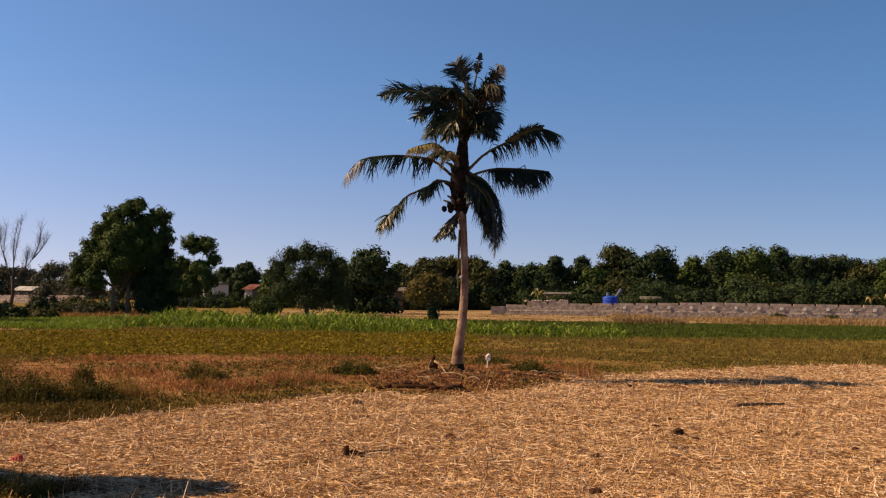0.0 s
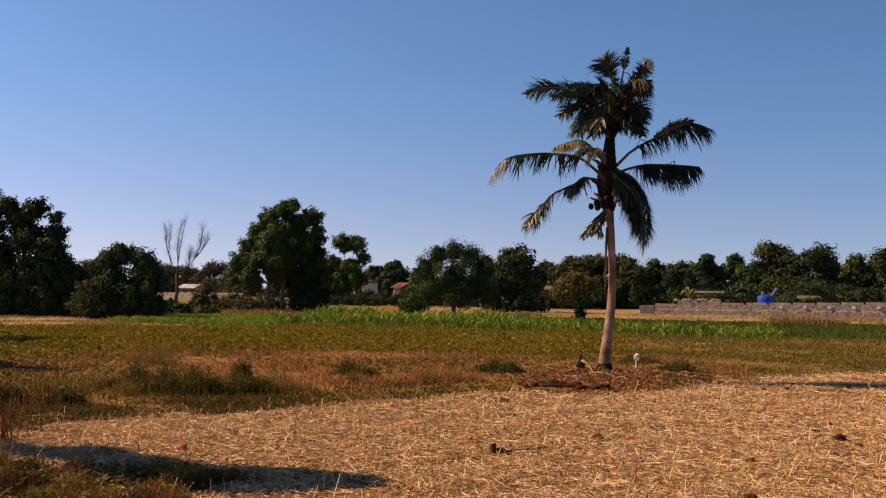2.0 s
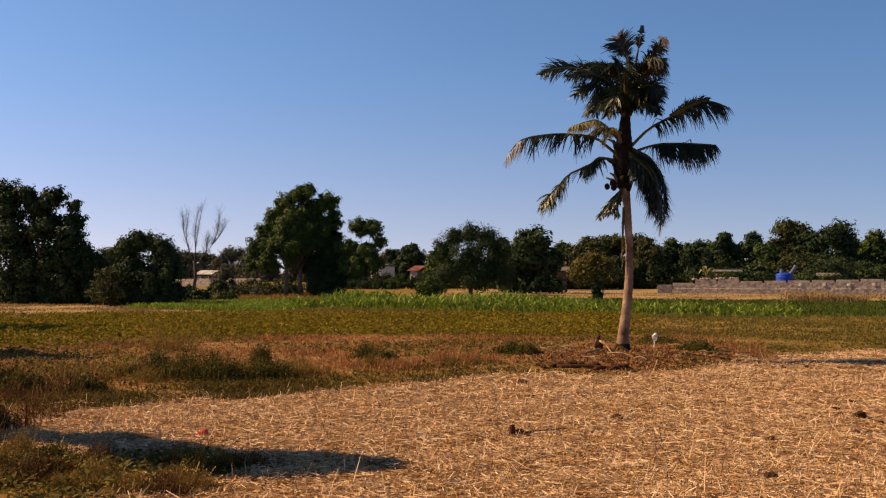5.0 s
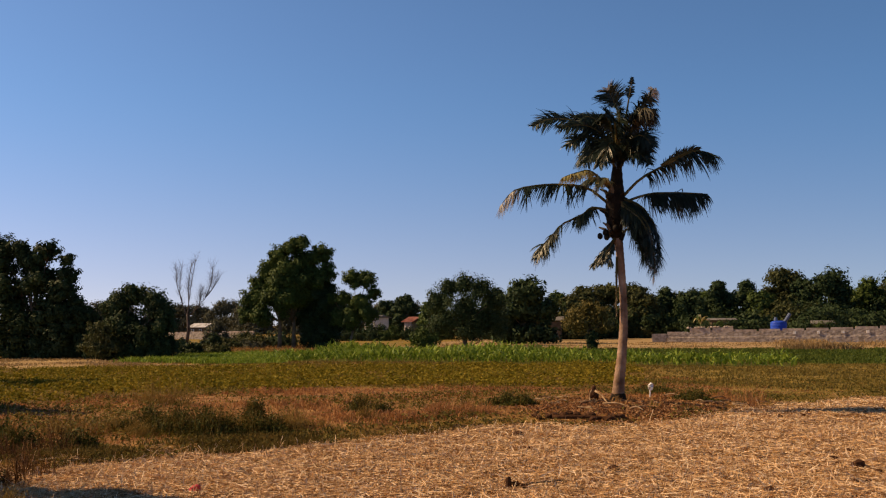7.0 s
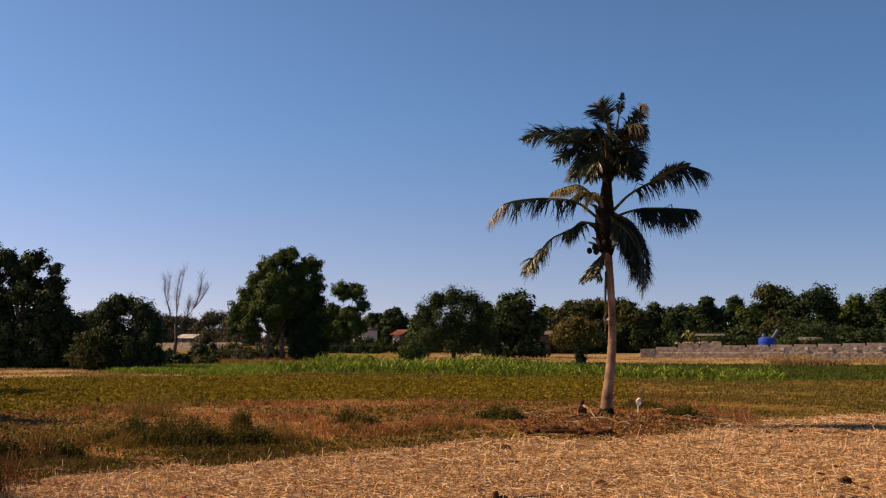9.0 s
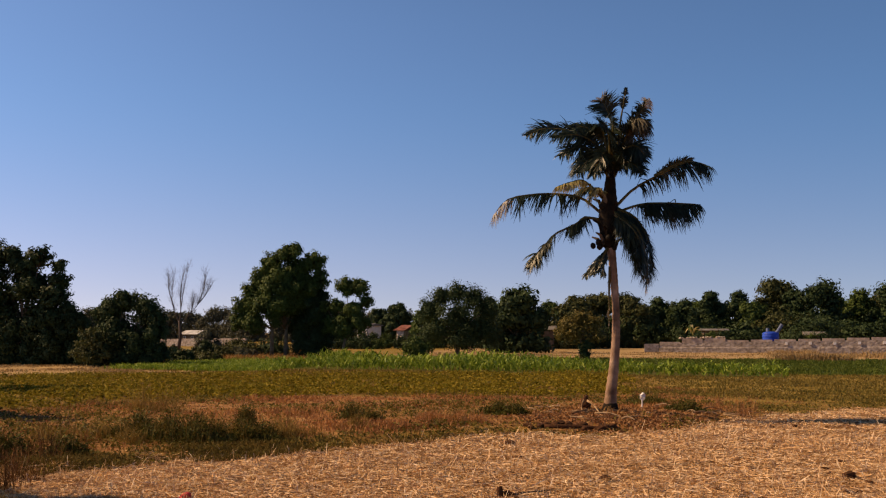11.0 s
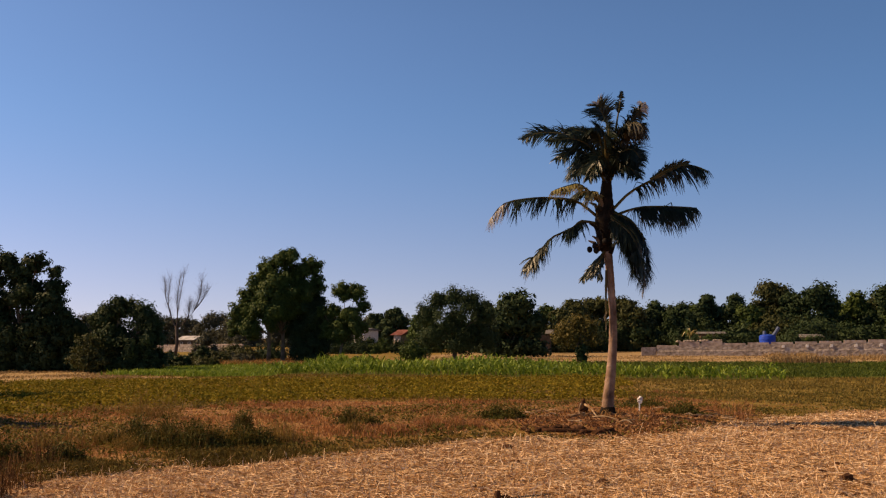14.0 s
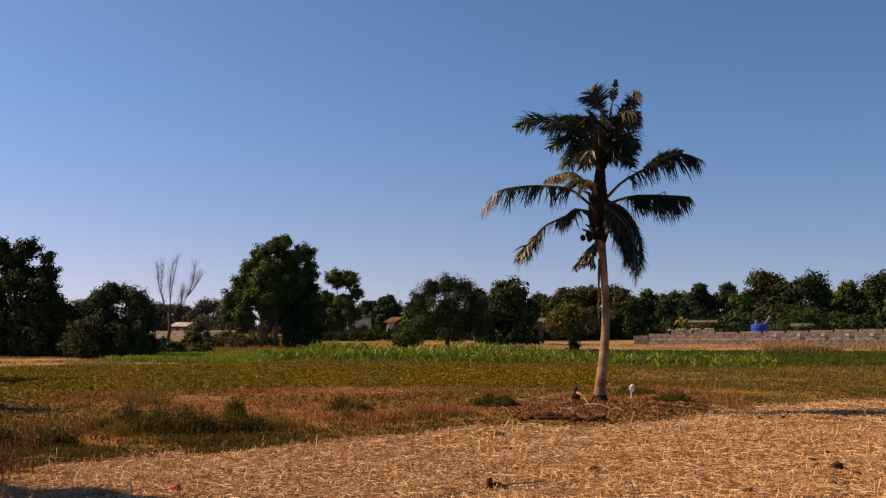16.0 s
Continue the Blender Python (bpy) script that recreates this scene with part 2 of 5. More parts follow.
def build_ground():
    angle = np.radians(np.r_[np.arange(-30, 42, 0.27), np.arange(42, 330, 4.0)])
    radius = np.r_[0, 4, 7 * 1.014 ** np.arange(0, 290), 7 * 1.014 ** 290 * 1.25 ** np.arange(1, 19)]
    a, r = np.meshgrid(angle, radius)
    x, y = -np.sin(a) * r, np.cos(a) * r
    v = np.stack([x, y, land(x, y)], -1).reshape(-1, 3)
    na, nr = len(angle), len(radius)
    i, j = np.meshgrid(np.arange(na), np.arange(nr - 1))
    k = (i + 1) % na
    f = np.stack([j * na + i, (j + 1) * na + i, (j + 1) * na + k, j * na + k], -1).reshape(-1, 4)[:, ::-1]
    me = bpy.data.meshes.new("ground")
    me.vertices.add(len(v))
    me.vertices.foreach_set("co", v.astype(np.float32).ravel())
    me.loops.add(4 * len(f))
    me.loops.foreach_set("vertex_index", f.astype(np.int32).ravel())
    me.polygons.add(len(f))
    me.polygons.foreach_set("loop_start", np.arange(0, 4 * len(f), 4, dtype=np.int32))
    me.update(calc_edges=True)
    for key, val in zones(v[:, 0], v[:, 1]).items():
        me.attributes.new(key, "FLOAT", "POINT").data.foreach_set("value", val.astype(np.float32))
    m = bpy.data.materials.new("soil_and_turf")
    m.use_nodes = True
    t, b = m.node_tree, m.node_tree.nodes["Principled BSDF"]
    b.inputs["Roughness"].default_value, b.inputs["Specular IOR Level"].default_value = 0.95, 0.1
    g = t.nodes.new("ShaderNodeNewGeometry")

    def speckle(scale, stretch, dark, mid, light):
        mp = t.nodes.new("ShaderNodeMapping")
        mp.inputs["Scale"].default_value = (stretch, 1, 1)
        t.links.new(g.outputs["Position"], mp.inputs["Vector"])
        n = t.nodes.new("ShaderNodeTexNoise")
        n.inputs["Scale"].default_value, n.inputs["Detail"].default_value, n.inputs["Roughness"].default_value = scale, 8, 0.7
        t.links.new(mp.outputs[0], n.inputs["Vector"])
        r = t.nodes.new("ShaderNodeValToRGB")
        r.color_ramp.elements.new(0.5)
        for e, p, c in zip(r.color_ramp.elements, (0.32, 0.5, 0.68), (dark, mid, light)):
            e.position, e.color = p, (*c, 1)
        t.links.new(n.outputs["Fac"], r.inputs[0])
        return r.outputs[0]

    col = speckle(0.7, 1, (0.15, 0.085, 0.028), (0.25, 0.155, 0.045), (0.30, 0.21, 0.06))
    for key, tone in (("olive", speckle(0.45, 0.5, (0.13, 0.095, 0.022), (0.23, 0.165, 0.038), (0.36, 0.25, 0.065))), ("foot", speckle(2.2, 1, (0.09, 0.036, 0.015), (0.27, 0.12, 0.048), (0.44, 0.25, 0.115))), ("red", speckle(1.1, 1, (0.15, 0.067, 0.027), (0.285, 0.15, 0.06), (0.41, 0.255, 0.11))),
                      ("tan", speckle(0.4, 0.4, (0.25, 0.165, 0.078), (0.37, 0.26, 0.13), (0.47, 0.345, 0.185))),
                      ("green", speckle(0.5, 0.4, (0.05, 0.07, 0.012), (0.095, 0.12, 0.018), (0.17, 0.17, 0.03))),
                      ("crop", speckle(0.6, 0.4, (0.07, 0.10, 0.015), (0.14, 0.18, 0.025), (0.22, 0.25, 0.05))),
                      ("corn", speckle(0.8, 1, (0.07, 0.06, 0.02), (0.10, 0.10, 0.02), (0.14, 0.15, 0.03))),
                      ("soy", speckle(1.2, 0.6, (0.10, 0.055, 0.02), (0.16, 0.10, 0.025), (0.20, 0.15, 0.035))),
                      ("straw", speckle(3.5, 0.6, (0.055, 0.024, 0.009), (0.17, 0.084, 0.028), (0.44, 0.26, 0.10)))):
        at = t.nodes.new("ShaderNodeAttribute")
        at.attribute_name = key
        mx = t.nodes.new("ShaderNodeMix")
        mx.data_type = "RGBA"
        t.links.new(at.outputs["Fac"], mx.inputs[0])
        t.links.new(col, mx.inputs[6])
        t.links.new(tone, mx.inputs[7])
        col = mx.outputs[2]
    t.links.new(col, b.inputs["Base Color"])
    n = t.nodes.new("ShaderNodeTexNoise")
    n.inputs["Scale"].default_value, n.inputs["Detail"].default_value = 6, 6
    t.links.new(g.outputs["Position"], n.inputs["Vector"])
    bp = t.nodes.new("ShaderNodeBump")
    bp.inputs["Strength"].default_value, bp.inputs["Distance"].default_value = 0.8, 0.08
    t.links.new(n.outputs["Fac"], bp.inputs["Height"])
    t.links.new(bp.outputs[0], b.inputs["Normal"])
    tagged(finish("ground", me, m, smooth=True), "flat farmland of straw stubble, reddish dry weeds and green crop strips", "ground", kind="structure")


build_ground()


# ---- trees ----
def leaves(centres, out, size, rng):
    """Pointed four-cornered leaves at the centres, their faces turned roughly outward."""
    n = len(centres)
    nor = out + rng.normal(0, 0.36, (n, 3))
    nor /= np.linalg.norm(nor, axis=1, keepdims=True) + 1e-9
    a = np.cross(nor, rng.normal(0, 1, (n, 3)))
    a /= np.linalg.norm(a, axis=1, keepdims=True) + 1e-9
    b = np.cross(nor, a)
    s = size * rng.uniform(0.6, 1.4, (n, 1))
    return np.stack([centres - a * s, centres - b * s * 0.45, centres + a * s, centres + b * s * 0.45], 1)


def crown_points(lobes, n, rng, clumps=34, spread=0.15):
    lobes = np.array(lobes, float)
    wt = lobes[:, 3] ** 2
    pick = rng.choice(len(lobes), n, p=wt / wt.sum())
    d = rng.normal(0, 1, (len(lobes), clumps, 3))
    d /= np.linalg.norm(d, axis=2, keepdims=True)
    d *= rng.uniform(0.45, 0.98, (len(lobes), clumps, 1))
    sub = d[pick, rng.integers(0, clumps, n)]
    off = np.clip(rng.normal(0, spread, (n, 3)), -1.8 * spread, 1.8 * spread)
    q = 1.1 * (sub + off)
    q[:, 2] *= 0.9
    return lobes[pick, :3] + q * lobes[pick, 3:4], 0.55 * off / spread / 1.6 + 0.75 * sub + (0, 0, 0.2)


def inner_points(lobes, n, rng):
    lobes = np.array(lobes, float)
    wt = lobes[:, 3] ** 2
    pick = rng.choice(len(lobes), n, p=wt / wt.sum())
    d = rng.normal(0, 1, (n, 3))
    d *= 0.62 * rng.random((n, 1)) ** 0.4 / np.linalg.norm(d, axis=1, keepdims=True)
    return lobes[pick, :3] + d * lobes[pick, 3:4], rng.normal(0, 1, (n, 3))


def tree(name, x, y, lobes, n, leaf, foliage, trunk=0.3, bark=BARK, fork=0.35, label="", category="tree", group="", seed=0, spread=0.15, lean=0.0, trunks=((0, 0),), skirt=0.0):
    """lobes: (across, away, up, radius) of each mass of leaves from the foot of the trunk."""
    rng = np.random.default_rng(seed + 11)
    top = max(l[2] for l in lobes)
    ob = thing(name, x, y, at_land(x, y) - 0.05, label, category, group)
    bm = bmesh.new()
    for tx, ty in trunks:
        h = top * fork
        ax, ay = tx + lean, ty
        tube(bm, [(tx, ty, 0), (tx + 0.3 * lean, ty, h * 0.4), (ax, ay, h), ((ax + lobes[0][0]) / 2, ay, (h + top) / 2)], [trunk * 1.25, trunk, trunk * 0.8, trunk * 0.4], 8)
    for k, l in enumerate(lobes):
        tx, ty = trunks[k % len(trunks)]
        a, e = Vector((tx + lean, ty, top * fork * 0.95)), Vector(l[:3])
        mid = a.lerp(e, 0.5) + Vector((rng.normal(0, 0.15), rng.normal(0, 0.15), 0.12 * (e - a).length))
        r = trunk * 0.5
        tube(bm, [a, mid, e], [r, r * 0.6, r * 0.25], 6)
        for _ in range(4):
            u = rng.normal(0, 1, 3)
            u /= np.linalg.norm(u)
            w = Vector(u * l[3] * 0.85)
            tube(bm, [mid.lerp(e, 0.5), e + 0.5 * w + Vector((0, 0, 0.1)), e + w], [r * 0.3, r * 0.18, r * 0.06], 4)
    part("trunk", bm, bark, ob, smooth=True)
    c, o = crown_points(lobes, n, rng, spread=spread)
    keep = c[:, 2] > skirt
    q = leaves(c[keep], o[keep], leaf, rng)
    # larger leaves deep inside close the crown
    c, o = inner_points(lobes, n // 7, rng)
    keep = c[:, 2] > skirt + 0.2
    quads("crown", np.concatenate([q, leaves(c[keep], o[keep], 2.1 * leaf, rng)]), foliage, ob)
    return ob


# ---- coconut palm ----
PALM_X, PALM_Y = 0.5, 29.5
PALM_Z = at_land(PALM_X, PALM_Y)


def curve3(pts, n):
    """Points along a smooth curve through a few control points."""
    p = np.array(pts, float)
    p = np.vstack([2 * p[0] - p[1], p, 2 * p[-1] - p[-2]])
    out = []
    m = len(p) - 3
    for s in np.linspace(0, m - 1e-6, n):
        k, t = int(s), s - int(s)
        a, b, c, d = p[k:k + 4]
        out.append(0.5 * (2 * b + (c - a) * t + (2 * a - 5 * b + 4 * c - d) * t * t + (3 * b - a - 3 * c + d) * t ** 3))
    return np.array(out)


def frond(parent, pts, leaflet, bare, hang, material, seed, pairs=120, tip_material=None, twist=0.0, gap=(2.0, 2.0), tip_from=0.72):
    """pts: the midrib in metres from the palm's foot. leaflet: its length. bare: the part of the rib with none.
    gap: a stretch of the rib that has lost its leaflets. hang: 1 when the leaflets hang straight down, 0 when they stand out to both sides."""
    rng = np.random.default_rng(seed)
    c = curve3(pts, 26)
    bm = bmesh.new()
    tube(bm, [Vector(p) for p in c[::2]], list(np.linspace(0.05, 0.010, 13)), 5)
    rib = part("frond", bm, PALM_RIB, parent, "arching palm frond midrib")
    s = np.linspace(bare, 0.995, pairs + (50 if 0.65 <= hang < 0.84 else -20 if hang > 0.84 else 0))
    s = s[(s < gap[0]) | (s > gap[1])]
    pairs = len(s)
    s = np.repeat(s, 2)
    side = np.tile((1.0, -1.0), pairs)
    f = s * 25
    k = np.clip(f.astype(int), 0, 24)
    base = c[k] + (c[k + 1] - c[k]) * (f - k)[:, None]
    tan = c[k + 1] - c[k]
    tan /= np.linalg.norm(tan, axis=1, keepdims=True)
    across = np.cross(tan, (0, 0, 1.0)) + 1e-4
    across /= np.linalg.norm(across, axis=1, keepdims=True)
    up = np.cross(across, tan)
    cs, sn = math.cos(radians(twist)), math.sin(radians(twist))
    across, up = across * cs + up * sn, up * cs - across * sn
    grown = np.sin(np.pi * np.clip((s - bare) / (1 - bare) * 0.84 + 0.12, 0, 1)) ** (0.6 - 0.25 * hang)
    ln = (1.25 + 0.08 * hang - 0.15 * abs(sn)) * leaflet * grown * rng.uniform(0.7, 1.15, len(s))
    ln *= 0.86 + 0.22 * np.sin(s * 31 + seed) * np.sin(s * 13 + 2 * seed)
    ln[rng.random(len(s)) < 0.10] *= 0.45
    tuft = np.repeat(rng.normal(0, 0.16, (pairs // 5 + 2, 3)), 10, 0)[:len(s)]
    out = across * side[:, None] * (1 - 0.75 * hang) + tan * (0.55 - 0.3 * hang + 0.3 * sn) + up * 0.25 * (1 - hang) + rng.normal(0, 0.13 - 0.05 * hang, (len(s), 3)) + tuft
    out /= np.linalg.norm(out, axis=1, keepdims=True)
    down = np.array((0, 0, -1.0))
    # neighbouring leaflets cling together in strands
    group = np.arange(len(s)) // 12
    f = np.clip((np.bincount(group, s) / np.bincount(group))[group] * 25, 0, 24.999)
    k = f.astype(int)
    cling = c[k] + (c[k + 1] - c[k]) * (f - k)[:, None] - base
    p0, pieces = base, []
    w0 = 0.023
    for j in range(3):
        pull = hang * (0.75 + 0.5 * j) + 0.16 * (j + 1)
        d = out + down * pull
        d /= np.linalg.norm(d, axis=1, keepdims=True)
        p1 = p0 + d * ln[:, None] / 3 + cling * (0.5, 0.3, 0.05)[j]
        flat = np.cross(d, up + rng.normal(0, 0.2, (len(s), 3)))
        flat = np.where(hang > 0.5, tan, flat)
        flat /= np.linalg.norm(flat, axis=1, keepdims=True) + 1e-9
        a, b = w0 * (1 - 0.28 * j), w0 * (1 - 0.28 * (j + 1))
        pieces.append(np.stack([p0 - flat * a, p0 + flat * a, p1 + flat * b, p1 - flat * b], 1))
        p0 = p1
    if tip_material is None:
        quads("foliage", np.concatenate(pieces), material, rib)
    else:
        q, late = np.concatenate(pieces), np.tile(s > tip_from, 3)
        quads("foliage", q[~late], material, rib)
        quads("foliage", q[late], tip_material, rib, "pale tip leaflets, some dry, some with a painted glint")


def build_palm():
    ob = thing("coconut_palm", PALM_X, PALM_Y, PALM_Z + 0.05, "tall coconut palm with a slender curved trunk and ragged fronds", "palm tree")
    axis = curve3([(-0.06, 0, -0.15), (-0.04, 0, 0.38), (0.06, 0, 1.25), (0.13, 0, 2.1), (0.14, 0, 2.95), (0.10, 0, 3.8), (0.05, 0, 4.5), (0.0, 0, 5.0)], 90)
    z = axis[:, 2]
    rad = np.interp(z, (-0.1, 0.1, 0.4, 1.2, 2.1, 3.0, 4.3, 5.0), (0.25, 0.195, 0.17, 0.142, 0.122, 0.107, 0.117, 0.138))
    rad = rad * (1 + 0.035 * np.where(np.arange(90) % 3 == 0, 1, -0.5))
    bm = bmesh.new()
    tube(bm, [Vector(p) for p in axis], list(rad), 14)
    m = mat("palm_bark", [(0.12, 0.072, 0.046), (0.28, 0.185, 0.125), (0.46, 0.335, 0.245)], 0.85, 2.5, 0.5, fine=14)
    part("trunk", bm, m, ob, smooth=True)
    bm = bmesh.new()
    top = curve3([(-0.02, 0, 4.75), (-0.05, 0, 5.4), (0.0, 0, 6.3), (0.06, 0, 7.3)], 30)
    tube(bm, [Vector(q) for q in top], list(np.interp(top[:, 2], (4.75, 5.2, 5.8, 6.4, 7.3), (0.145, 0.25, 0.29, 0.19, 0.09)) * (1 + 0.06 * (np.arange(30) % 2))), 12)
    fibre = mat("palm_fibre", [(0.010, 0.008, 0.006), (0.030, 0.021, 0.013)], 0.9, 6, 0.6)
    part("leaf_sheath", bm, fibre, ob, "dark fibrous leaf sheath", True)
    bm = bmesh.new()
    foot = curve3([(-0.06, 0, -0.18), (-0.055, 0, -0.04), (-0.05, 0, 0.1), (-0.045, 0, 0.24)], 12)
    tube(bm, [Vector(q) for q in foot], [0.32, 0.31, 0.30, 0.285, 0.27, 0.255, 0.24, 0.228, 0.216, 0.206, 0.196, 0.15], 14)
    for v in bm.verts:
        v.co += 0.035 * Vector(noise.noise_vector(v.co * 9))
    part("root_collar", bm, fibre, ob, "dark fibrous root collar", True)
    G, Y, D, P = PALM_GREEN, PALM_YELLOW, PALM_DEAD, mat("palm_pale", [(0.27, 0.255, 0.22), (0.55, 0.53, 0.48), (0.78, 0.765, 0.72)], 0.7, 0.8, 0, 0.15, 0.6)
    W = mat("palm_weathered", [(0.03, 0.032, 0.024), (0.085, 0.08, 0.06), (0.20, 0.18, 0.135)], 0.7, 0.8, 0, 0.12, 0.6)
